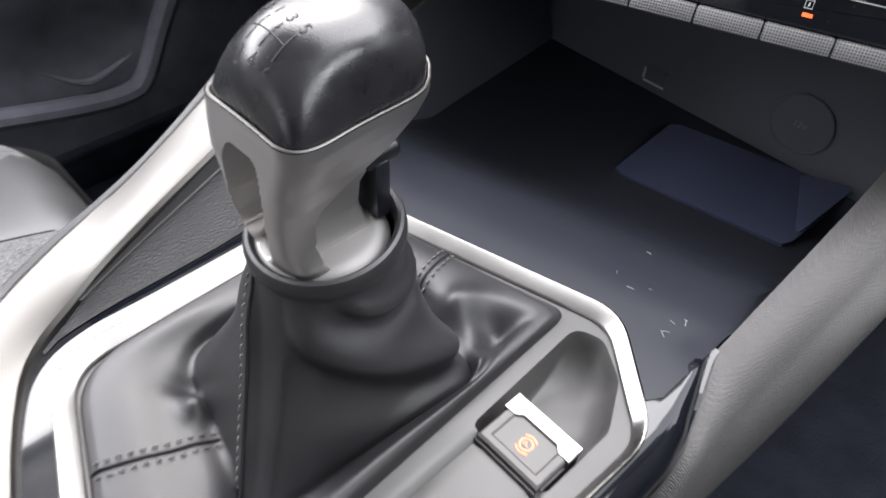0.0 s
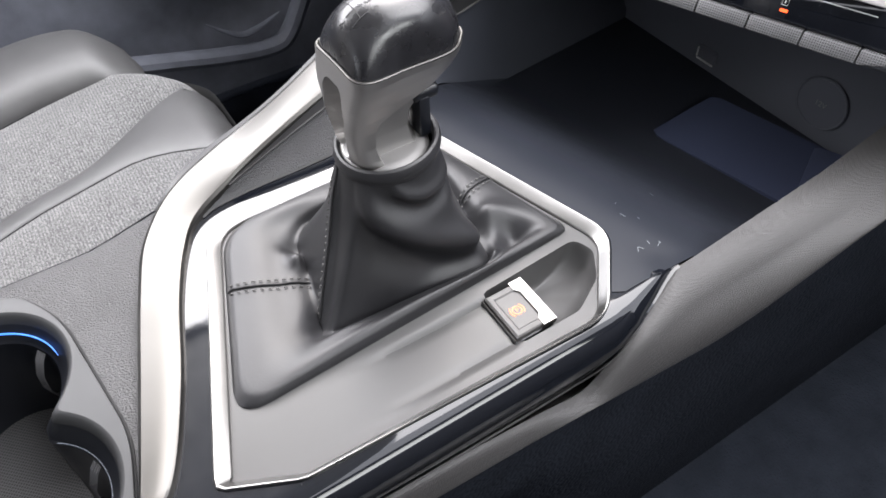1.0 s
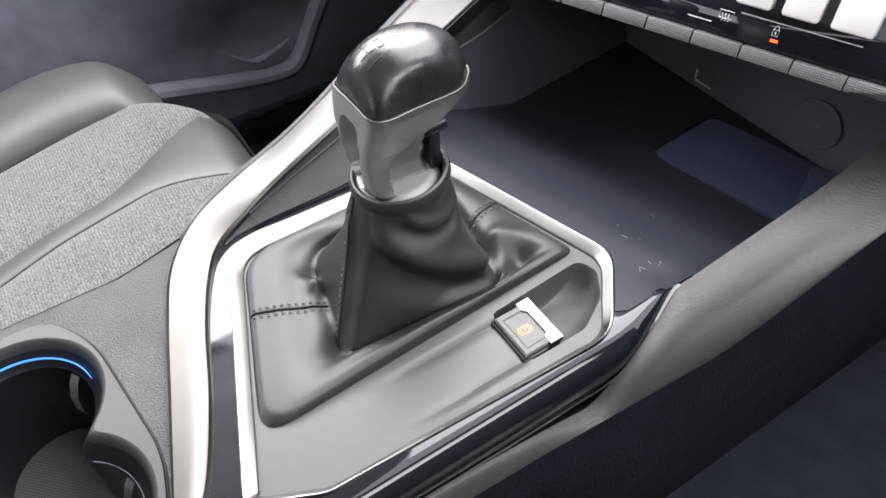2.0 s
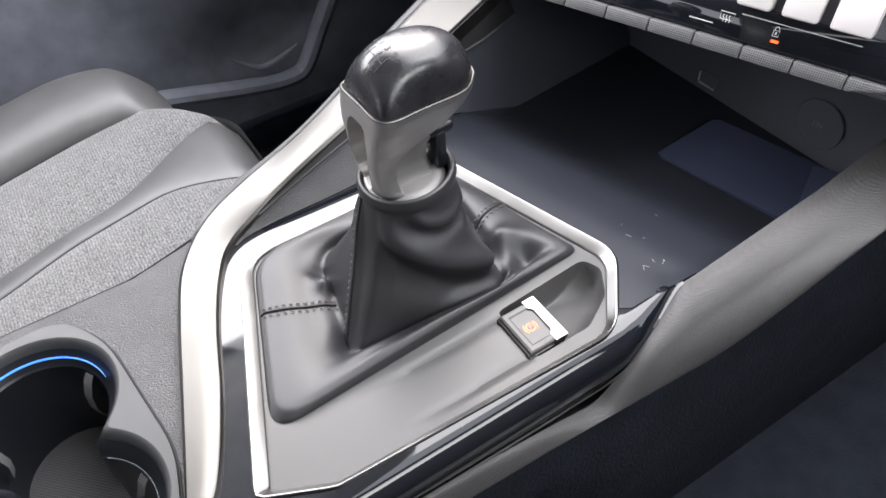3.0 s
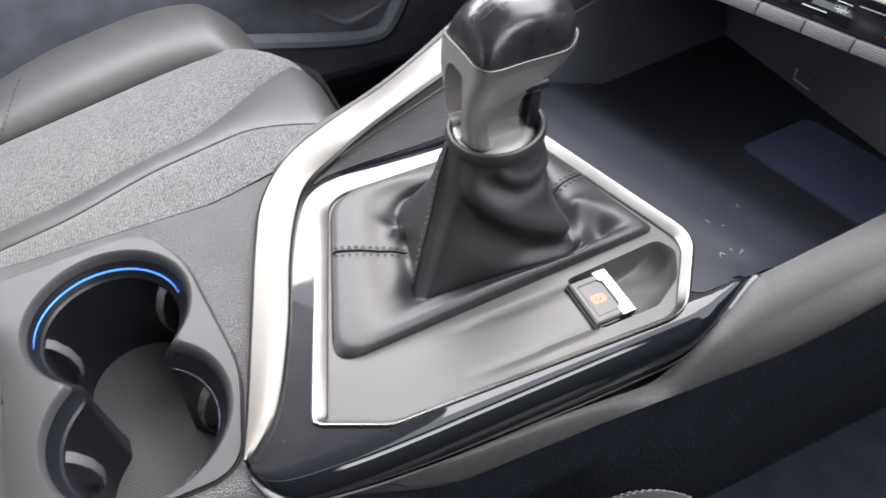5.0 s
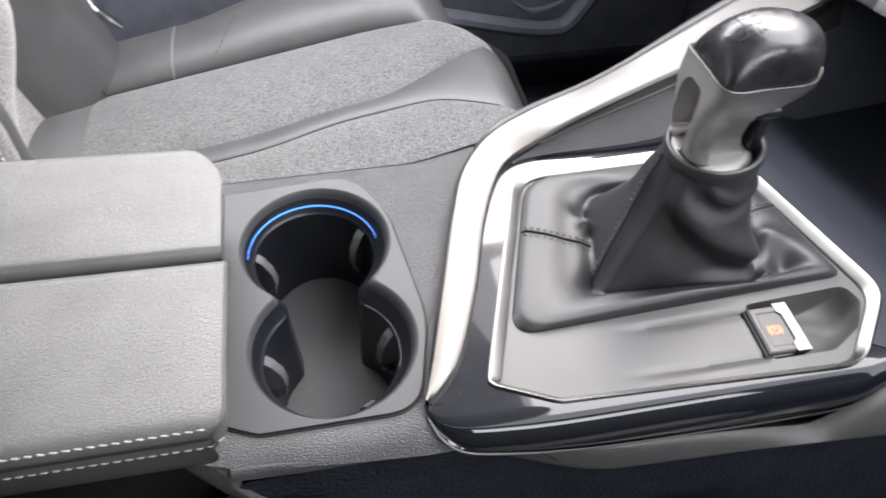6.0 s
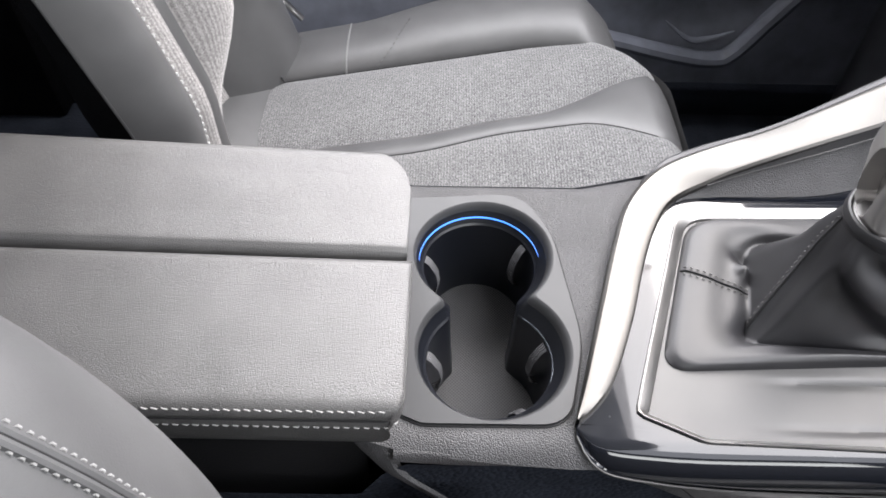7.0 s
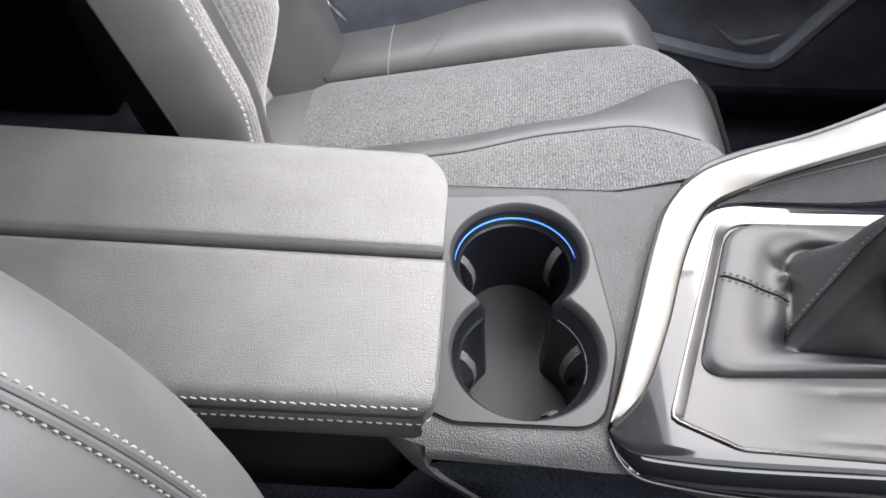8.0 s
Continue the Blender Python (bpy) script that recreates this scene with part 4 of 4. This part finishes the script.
# cross-section of a lid: distance in from the outer side, height
LID = catmull([(0.018, 0.3945, 0), (0.0115, 0.3965, 0), (0.0060, 0.4030, 0), (0.0022, 0.4150, 0), (0.0006, 0.4280, 0), (0.0003, 0.4335, 0), (0.0012, 0.4378, 0), (0.0013, 0.4392, 0),
               (0.0010, 0.4418, 0), (0.0030, 0.4458, 0), (0.0075, 0.4484, 0), (0.016, 0.4493, 0), (0.03, 0.4497, 0)], 4)
INNER = catmull([(0.03, 0.4497, 0), (0.009, 0.4496, 0), (0.0042, 0.4484, 0), (0.001, 0.4452, 0), (0.0, 0.437, 0), (0.0, 0.406, 0)], 4)


def tuck(z):
    """How far the side of a lid draws in towards its underside."""
    low = [p for p in LID if p.y < 0.4335]
    for a, b in zip(low, low[1:]):
        if a.y <= z <= b.y:
            return a.x + (b.x - a.x) * (z - a.y) / (b.y - a.y)
    return 0.018 if z < 0.40 else 0.0


def draw_back(z):
    """How far the front end of a lid draws back towards its underside."""
    return 0.024 * (max(0.4335 - z, 0) / 0.039) ** 1.5


def lid(y0, y1, stitched):
    """Padded lid lofted along x, with a rounded outer corner at its front."""
    radius = 0.013 if stitched else 0.045
    tip = 0.0045 if stitched else 0.001
    outer, inner, way = (y0, y1, 1) if stitched else (y1, y0, -1)
    section = [(outer + way * p.x, p.y, draw_back(p.y)) for p in LID]
    a, b = section[-1][0], inner - way * 0.03
    section += [(a + (b - a) * k / 10, 0.4497 + 0.0004 * math.sin(math.pi * k / 10), 0.0) for k in range(1, 10)]
    section += [(inner - way * p.x, p.y, 0.25 * max(0.446 - p.y, 0)) for p in INNER]

    def front(y):
        d = max(radius - abs(y - outer), 0) / radius
        return tip - radius * (1 - math.sqrt(max(1 - d * d, 0))) * 0.9

    bm = bmesh.new()
    rings = []
    for t, push, sink in [(1 - (1 - k / 40) ** 1.8, 0, 0) for k in range(40)] + [(1, -0.0022, 0), (1, -0.0006, 0.0006), (1, -0.0004, 0.0024), (1, -0.0012, 0.008), (1, -0.0016, 0.014), (1, -0.0018, 0.022), (1, -0.0020, 0.032), (1, -0.0020, 0.042), (1, -0.0020, 0.056)]:
        ring = []
        for y, z, back in section:
            z = max(z - sink, 0.3945)
            if sink:
                back = max(back, draw_back(z))
                y = outer + way * max(abs(y - outer), tuck(z))
            x = -0.50 + (front(y - way * back) - back + 0.50) * t + push
            k_r = max(-x, 0) * (y + 0.11)
            ring.append((x, y + 0.05 * k_r, z + 0.19 * k_r))
        rings.append(ring)
    loops(bm, rings, closed=False)
    return bm


part("lid", lid(0.0012, 0.099, False), LEATHER, arm, "black leather armrest lid", 50)
part("lid", lid(-0.110, -0.0012, True), LEATHER, arm, "black leather armrest lid with stitched edge", 50)


def along_lid(inset_y, z):
    line = [Vector((-0.46 + 0.4515 * k / 40, -0.110 + inset_y, z)) for k in range(41)]
    r = 0.013 - inset_y
    return line + [Vector((-0.0085 + r * 0.92 * math.sin(q), -0.110 + 0.013 - r * math.cos(q), z)) for q in (radians(8 * k) for k in range(1, 8))]


for inset_y, z, up in ((0.0028, 0.4457, (0, -0.6, 0.8)), (0.0005, 0.4328, (0, -1, 0.1))):
    part("stitching", stitches(along_lid(inset_y, z), 0.0044, 0.0011, 0.00055, up=up, lift=0.0002, slant=0.0004), THREAD, arm, "white stitching")
part("seam", tube(along_lid(0.0011, 0.4385), 0.0007, 6), SEAM, arm)
bm = bmesh.new()
box(bm, -0.50, -0.022, -0.094, 0.095, 0.05, 0.404, 0.006, 2)
part("armrest_box", bm, grained("box_black", (0.009, 0.009, 0.010), 0.6, 700, 0.4, spec=0.2), arm, "dark plastic storage box under the lids")
bm = bmesh.new()
rings = []
spine = catmull([(-0.024, -0.098, 0.396), (-0.014, -0.105, 0.388), (-0.004, -0.1115, 0.376), (0.018, -0.117, 0.358), (0.048, -0.122, 0.328), (0.075, -0.124, 0.305)], 5)
for k, p in enumerate(spine):
    rings.append([p + Vector(q) * (1 - 0.7 * smoothstep(0.1, 0.5, k / len(spine))) for q in ((0.012, 0.006, 0.004), (0.006, -0.0005, 0.003), (-0.001, -0.0008, -0.001), (-0.006, 0.001, -0.006), (-0.007, 0.012, -0.008))])
loops(bm, rings, closed=False)
part("hinge_cover", bm, SHELL, arm, "grained grey plastic wedge")

# ---------------------------------------------------------------- seats
def seat_patch(f, name, mat, parent, label="", nu=48, nv=16):
    return part(name, grid(f, nu, nv), mat, parent, label, 60)


def cushion_z(x):
    z = 0.200 + 0.19 * (x + 0.2)
    if x > 0.20:
        z -= 0.9 * (x - 0.20) ** 2
    return z


def make_seat(name, label, y_sign, dx, dy):
    seat = thing(name, label, "car seat")

    def Y(y):
        return (y + dy) * y_sign

    def strip(y0, y1, z0, z1, puff, x0, x1, front=0.05, back=0.0):
        def f(u, v):
            x = x0 + (x1 - x0) * u
            ya = y0(x) if callable(y0) else y0
            yb = y1(x) if callable(y1) else y1
            y = ya + (yb - ya) * v
            end = x1 - 0.11 * smoothstep(0.40, 0.58, y)
            x = x0 + (end - x0) * u
            ya = y0(x) if callable(y0) else y0
            yb = y1(x) if callable(y1) else y1
            y = ya + (yb - ya) * v
            d = max(x - (end - front), 0) / front
            d = min(d, 1)
            z = cushion_z(min(x, end)) + z0 + (z1 - z0) * v + puff * math.sin(math.pi * v) ** 0.6 * (1 - back * (1 - smoothstep(0, 0.15, u)))
            z -= 0.16 * (1 - math.sqrt(max(1 - d * d, 0)))
            return (x + dx, Y(y), z)
        return f

    def near_line(x):
        return 0.325 + 0.014 * smoothstep(-0.02, 0.1, x) - 0.05 * smoothstep(0.17, 0.30, x)

    def mid_line(x):
        return 0.360 + 0.010 * smoothstep(-0.02, 0.1, x) + 0.05 * smoothstep(0.12, 0.27, x)

    seat_patch(strip(0.160, 0.185, -0.09, -0.012, 0.004, -0.30, 0.307), "side_panel", SEAT_LEATHER, seat)
    seat_patch(strip(0.185, near_line, -0.012, 0.004, 0.010, -0.24, 0.307), "cloth_strip", CLOTH, seat, "grey melange cloth side strip")
    seat_patch(strip(near_line, mid_line, 0.004, -0.001, 0.004, -0.24, 0.307), "leather_strip", SEAT_LEATHER, seat, "smooth dark grey leather strip")
    seat_patch(strip(mid_line, 0.502, -0.001, 0.0, 0.008, -0.21, 0.307), "centre_panel", CLOTH, seat, "grey melange cloth seat centre")

    def apron(u, v):
        y = 0.165 + 0.46 * u
        end = 0.300 - 0.11 * smoothstep(0.40, 0.58, y)
        return (end - 0.012 * (1 - v) ** 2 - 0.06 * v * v + dx, Y(y), cushion_z(end - 0.05) - 0.012 - 0.2 * v)

    seat_patch(apron, "front_apron", SEAT_LEATHER, seat, "", 40, 12)

    def far(u, v):
        x = -0.11 + 0.348 * u
        a = v * math.pi * 0.85
        k = math.sqrt(max(1 - max((u - 0.55) / 0.45, 0) ** 3, 0)) * (0.75 + 0.25 * smoothstep(0, 0.4, u))
        y = 0.502 - 0.02 * smoothstep(0.6, 1, u) + 0.068 * (0.35 + 0.65 * k) * (1 - math.cos(a))
        h = 0.031 * k
        return (x + dx, Y(y), cushion_z(x) + h * math.sin(a) - 0.10 * max(v - 0.8, 0) / 0.2 - 0.02 * smoothstep(0.85, 1, u))

    seat_patch(far, "side_bolster", SEAT_LEATHER, seat, "dark grey leather side bolster", 40, 24)

    def far_rear(u, v):
        x = -0.30 + 0.19 * u
        a = v * math.pi * 0.85
        y = 0.502 + 0.068 * (0.89 - 0.0525 * u) * (1 - math.cos(a))
        h = 0.015 + 0.0083 * u
        return (x + dx, Y(y), cushion_z(x) + h * math.sin(a) - 0.10 * max(v - 0.8, 0) / 0.2)

    seat_patch(far_rear, "rear_bolster", SEAT_LEATHER, seat, "", 24, 20)

    def rear(u, v):
        x = -0.32 + 0.112 * u
        y = 0.20 + 0.302 * v
        return (x + dx, Y(y), cushion_z(x) + 0.004 + 0.010 * math.sin(math.pi * min(u, 1)) + 0.02 * (1 - u))

    seat_patch(rear, "rear_panel", SEAT_LEATHER, seat, "", 16, 24)
    # seams
    for y, z, x0, x1 in ((0.334, 0.0035, -0.24, 0.285), (0.502, 0.0, -0.19, 0.25)):
        f = strip(near_line if y < 0.4 else y, y, z, z, 0, -0.24, 0.30)
        part("piping", tube([f(max((x0 + (x1 - x0) * k / 30 + 0.24) / 0.54, 0), 0) for k in range(31)], 0.0014, 6), SEAM, seat)
    part("piping", tube([far(0.0, k / 20) for k in range(21)], 0.0014, 6), smooth("grey_piping", (0.16, 0.16, 0.16), 0.5), seat, "pale piping")
    fold = catmull([(-0.1913 + dx, Y(0.492), 0.2085), (-0.212 + dx, Y(0.52), 0.2155), (-0.236 + dx, Y(0.548), 0.226)], 6)
    part("seam", tube(fold, 0.0012, 6), SEAM, seat)
    part("stitching", stitches([Vector(far(0.12 + 0.12 * k / 20, 0.05 + 0.55 * k / 20)) for k in range(21)], 0.004, 0.003, 0.0007, lift=0.0008), DARK_THREAD, seat)

    # backrest, leaning back: plan profile swept upwards
    def bx(z):
        return 0.014 - 0.24 * (z - 0.30) - 0.25 * (z - 0.25) * max(0.32 - z, 0) - 0.018 * (1 - smoothstep(0.30, 0.40, z))

    def back(p0, p1, bulge, z0=0.16, z1=0.86):
        def f(u, v):
            z = z0 + (z1 - z0) * u
            puff = bulge(z) if callable(bulge) else bulge
            x = p0[0] + (p1[0] - p0[0]) * v + puff * math.sin(math.pi * v) ** 0.8 + bx(z)
            y = p0[1] + (p1[1] - p0[1]) * v
            return (x + dx, Y(y), z)
        return f

    INNER_EDGE = ((-0.229, 0.167), (-0.196, 0.222))
    seat_patch(back(*INNER_EDGE, 0.021), "back_bolster", SEAT_LEATHER, seat, "dark grey leather backrest bolster", 30, 16)
    seat_patch(back((-0.196, 0.222), (-0.187, 0.237), 0.002), "cloth_band", CLOTH_BACK, seat, "pale grey cloth band", 30, 6)
    seat_patch(back((-0.187, 0.237), (-0.184, 0.250), 0.001), "leather_band", SEAT_LEATHER, seat, "", 30, 6)
    seat_patch(back((-0.184, 0.250), (-0.275, 0.365), lambda z: 0.080 * smoothstep(0.31, 0.47, z)), "cloth_panel", CLOTH_BACK, seat, "light melange cloth backrest centre", 30, 16)
    seat_patch(back((-0.275, 0.365), (-0.275, 0.455), -0.01), "cloth_panel", CLOTH_BACK, seat, "", 30, 10)
    seat_patch(back((-0.275, 0.455), (-0.29, 0.66), 0.09), "back_bolster", SEAT_LEATHER, seat, "", 30, 20)
    seat_patch(back((-0.229, 0.167), (-0.36, 0.31), -0.005), "back_side", SHADED_BLACK, seat, "black side of the backrest, shade deepened in its colour", 20, 8)
    seat_patch(back((-0.36, 0.31), (-0.37, 0.66), -0.03), "back_shell", CABIN, seat, "dark plastic seat back", 20, 12)
    edge = [Vector(back(*INNER_EDGE, 0.021)(k / 40, 0.0)) for k in range(41)]
    part("piping", tube(edge, 0.0012, 6), smooth("edge_piping", (0.04, 0.04, 0.041), 0.5), seat, "grey piping of the backrest edge")
    line = [Vector(back(*INNER_EDGE, 0.021)(k / 60, 0.93)) for k in range(61)]
    part("stitching", stitches(line, 0.0042, 0.0036, 0.0010, up=(0.9, -0.4, 0), lift=0.0006), smooth("white_thread", (0.45, 0.45, 0.44), 0.8), seat, "pale stitching")
    return seat


make_seat("passenger_seat", "grey cloth and dark leather car seat with stitched bolsters", 1, 0.0, 0.0)

# belt anchor between the seat and the door
anchor = thing("belt_anchor", "silver metal seat belt anchor beside the seat", "belt anchor")
part("anchor_arm", tube(catmull([(-0.190, 0.648, 0.206), (-0.205, 0.650, 0.222), (-0.226, 0.66, 0.246), (-0.25, 0.735, 0.275)], 5), 0.006, 10, flat=0.6), CHROME, anchor)

# driver's seat: only its inner bolsters come into view
driver = thing("driver_seat", "dark grey leather car seat with white double stitching", "car seat")


DB = catmull([(-0.42, -0.235, 0.98), (-0.30, -0.225, 0.82), (-0.205, -0.218, 0.695), (-0.143, -0.215, 0.622), (-0.112, -0.215, 0.545), (-0.106, -0.215, 0.44), (-0.12, -0.215, 0.30), (-0.12, -0.215, 0.18)], 8)


def driver_bolster(u, v):
    # a leaning, rounded bolster
    i = min(int(u * (len(DB) - 1)), len(DB) - 2)
    f = u * (len(DB) - 1) - i
    p = DB[i].lerp(DB[i + 1], f)
    t = (DB[i + 1] - DB[i]).normalized()
    side = Vector((0, 1, 0))
    front = t.cross(side).normalized()
    if front.x < 0:
        front = -front
    a = radians(-100 + 230 * v)
    return p + front * 0.056 * math.cos(a) + side * 0.056 * math.sin(a)


bm = grid(driver_bolster, 40, 30)
part("back_bolster", bm, SEAT_LEATHER, driver, "dark grey leather backrest bolster", 60)


def driver_cushion(u, v):
    x = -0.16 + 0.53 * u
    a = v * math.pi
    d = max(u - 0.86, 0) / 0.14
    k = math.sqrt(max(1 - d * d, 0))
    return (x, -0.205 + 0.06 * k * math.cos(a), 0.245 + 0.07 * k * math.sin(a) + 0.02 * u)


part("cushion_bolster", grid(driver_cushion, 50, 20), SEAT_LEATHER, driver, "dark leather cushion bolster", 60)
for vv in (0.17, 0.205):
    part("stitching", stitches([Vector(driver_cushion(0.4 + 0.58 * k / 40, vv)) for k in range(41)], 0.0034, 0.0016, 0.00042, up=(0, 0.7, 0.7), lift=0.0002), THREAD, driver, "white stitching")
for vv in (0.437, 0.468):
    part("stitching", stitches([Vector(driver_bolster(0.05 + 0.75 * k / 60, vv)) for k in range(61)], 0.0021, 0.0015, 0.00048, up=(0.7, 0.6, 0.4), lift=0.0002), THREAD, driver, "white stitching")

part("seam", tube([Vector(driver_bolster(0.05 + 0.75 * k / 60, 0.4525)) for k in range(61)], 0.0010, 6), SEAM, driver)

for vv in (0.4455, 0.4595):
    part("welt", tube([Vector(driver_bolster(0.05 + 0.75 * k / 60, vv)) for k in range(61)], 0.0017, 8), SEAT_LEATHER, driver)

# seat belt buckle beside the driver's seat
buckle = thing("seat_belt_buckle", "black seat belt buckle with a red release button", "buckle")
bm = bmesh.new()
box(bm, 0.0, 0.052, -0.148, -0.128, 0.25, 0.373, 0.005, 2)
part("buckle_body", bm, CUP_BLACK, buckle)
bm = bmesh.new()
box(bm, 0.006, 0.046, -0.146, -0.1295, 0.367, 0.379, 0.003, 2)
part("release_button", bm, RED, buckle, "red release button")

# ---------------------------------------------------------------- dashboard
dash = thing("dashboard", "dark dashboard edge with a row of keys", "dashboard")
DP = Vector((0.486, 0.072, 0.493))
DE = Vector((0.355, -0.935, 0)).normalized()
DF = Vector((0.35 * 0.935, 0.35 * 0.355, 0.937)).normalized()
DN = DE.cross(DF)
if DN.x > 0:
    DN = -DN


def dp(s, u, o=0.0):
    return DP + DE * s + DF * u + DN * o


def dash_slab(s0, s1, u0, u1, o0, o1, bevel=0.0):
    bm = bmesh.new()
    vs = [bm.verts.new(dp(s, u, o)) for o in (o0, o1) for s, u in ((s0, u0), (s1, u0), (s1, u1), (s0, u1))]
    for q in ((0, 1, 2, 3), (4, 5, 6, 7), (0, 1, 5, 4), (1, 2, 6, 5), (2, 3, 7, 6), (3, 0, 4, 7)):
        bm.faces.new([vs[i] for i in q])
    bmesh.ops.recalc_face_normals(bm, faces=bm.faces)
    if bevel:
        bmesh.ops.bevel(bm, geom=bm.edges[:], offset=bevel, segments=2, profile=0.5, affect="EDGES")
    return bm


part("dash_body", dash_slab(-0.62, 0.30, -0.004, 0.30, -0.45, -0.006, 0.004), DARK_SHELL, dash, "dark dashboard body")
bm = bmesh.new()
box(bm, 0.668, 0.98, -0.10, 0.70, 0.02, 0.482, 0.01, 2)
part("lower_dash", bm, DARK_SHELL, dash)
part("icon_panel", dash_slab(-0.03, 0.200, 0.0072, 0.030, -0.008, -0.001, 0.0008), GLOSS, dash, "gloss black panel with pale symbols")
for k in range(-1, 7):
    s0 = 0.1079 - 0.0321 * (4 - k) + 0.0004
    s1 = s0 + 0.0315
    if k == 6:
        s1 = 0.197
    bm = dash_slab(s0, s1, -0.0024, 0.0066, -0.006, 0.004, 0.0012)
    if k == 6:
        for v in bm.verts:
            d = v.co - DP
            t = (d.dot(DE) - s0) / (s1 - s0)
            if d.dot(DF) < 0.002:
                v.co += DF * 0.006 * t * t
    part("mesh_key", bm, TILE, dash, "grey key with a fine mesh")
part("indicator", dash_slab(0.1222, 0.1268, 0.0124, 0.0140, -0.0012, -0.0004), ORANGE, dash, "lit orange indicator")
part("print_line", dash_slab(0.100, 0.1724, 0.0236, 0.0242, -0.0012, -0.0006), PRINT, dash)
part("print_line", dash_slab(0.068, 0.084, 0.0136, 0.0142, -0.0012, -0.0006), PRINT, dash)
lk = (0.1236, 0.0188)
part("lock_symbol", tube([dp(lk[0] + a, lk[1] + b, -0.0007) for a, b in ((-0.0017, -0.0026), (0.0017, -0.0026), (0.0018, 0.0009), (-0.0018, 0.0009))], 0.00028, 6, closed=True), PRINT, dash, "pale padlock symbol")
part("lock_symbol", dash_slab(lk[0] - 0.0004, lk[0] + 0.0004, lk[1] - 0.0017, lk[1] + 0.0001, -0.0012, -0.0006), PRINT, dash)
part("lock_symbol", tube([dp(lk[0] + 0.0014 * math.cos(a), lk[1] + 0.0010 + 0.0024 * math.sin(a), -0.0007) for a in (math.pi * k / 10 for k in range(11))], 0.0003, 6), PRINT, dash)
hx, hu = 0.0915, 0.0198
part("heater_symbol", tube([dp(hx + a, hu + b, -0.0007) for a, b in ((-0.004, -0.0018), (-0.0046, 0.0028), (0.0046, 0.0028), (0.004, -0.0018))], 0.0003, 6, closed=True), PRINT, dash, "pale rear window symbol")
for q in (-0.002, 0.0, 0.002):
    part("heater_symbol", tube([dp(hx + q + 0.0005 * math.sin(k * 1.2), hu - 0.0034 + 0.0009 * k, -0.0006) for k in range(6)], 0.00028, 6), PRINT, dash)
for s0, s1 in ((0.0960, 0.1170), (0.1236, 0.1450), (0.1520, 0.1760)):
    part("toggle_key", dash_slab(s0, s1, 0.0300, 0.062, -0.004, 0.010, 0.002), WHITE_KEY, dash, "pale satin toggle key")

# socket and markings on the back wall of the tray
socket = thing("power_socket", "round black power socket cover in the tray wall", "socket")
bm = bmesh.new()
rings = []
for r, x in ((0.0225, 0.6556), (0.0222, 0.6549), (0.021, 0.6546), (0.0205, 0.6551), (0.018, 0.6550), (0.002, 0.6546)):
    rings.append([(x, -0.030 + r * math.cos(math.tau * k / 40), 0.378 + r * math.sin(math.tau * k / 40)) for k in range(40)])
loops(bm, rings, cap_last=True)
part("cover", bm, TRAY_BACK_LIT, socket)
me = letter_mesh("12V", 0.0065)
bm = bmesh.new()
bm.from_mesh(me)
for v in bm.verts:
    v.co = (0.6542, -0.030 - v.co.x, 0.378 + v.co.y)
part("marking", bm, smooth("dim_print", (0.2, 0.2, 0.2), 0.6), socket)
port = thing("usb_port", "small dark port with a pale edge in the tray wall", "port")
bm = bmesh.new()
box(bm, 0.653, 0.657, 0.074, 0.095, 0.354, 0.366, 0.001, 1)
part("port_body", bm, TRAY_BACK_LIT, port)
bm = bmesh.new()
box(bm, 0.6515, 0.653, 0.074, 0.093, 0.3535, 0.3550, 0.0004, 1)
part("port_edge", bm, PRINT, port)
bm = bmesh.new()
box(bm, 0.6515, 0.653, 0.0925, 0.094, 0.3555, 0.3650, 0.0004, 1)
part("port_edge", bm, PRINT, port)

# fine scuffs on the gloss moulding ahead of the gear lever
SCUFF = smooth("scuff_grey", (0.20, 0.21, 0.22), 0.5)
random.seed(5)
for k in range(9):
    x, y = 0.412 + 0.022 * random.random() + (0.05 if k == 8 else 0.0), -0.085 + 0.05 * random.random() ** 1.5
    a = random.uniform(0.5, 2.2)
    n = random.uniform(0.0012, 0.0040)
    line = []
    for j in range(4):
        px, py = x + n * math.cos(a) * j / 3, y + n * math.sin(a) * j / 3
        line.append((px, py, gloss_z(px, py) + 0.0006))
    part("scuff", tube(line, 0.00018, 5), SCUFF, console, "pale scuff mark")
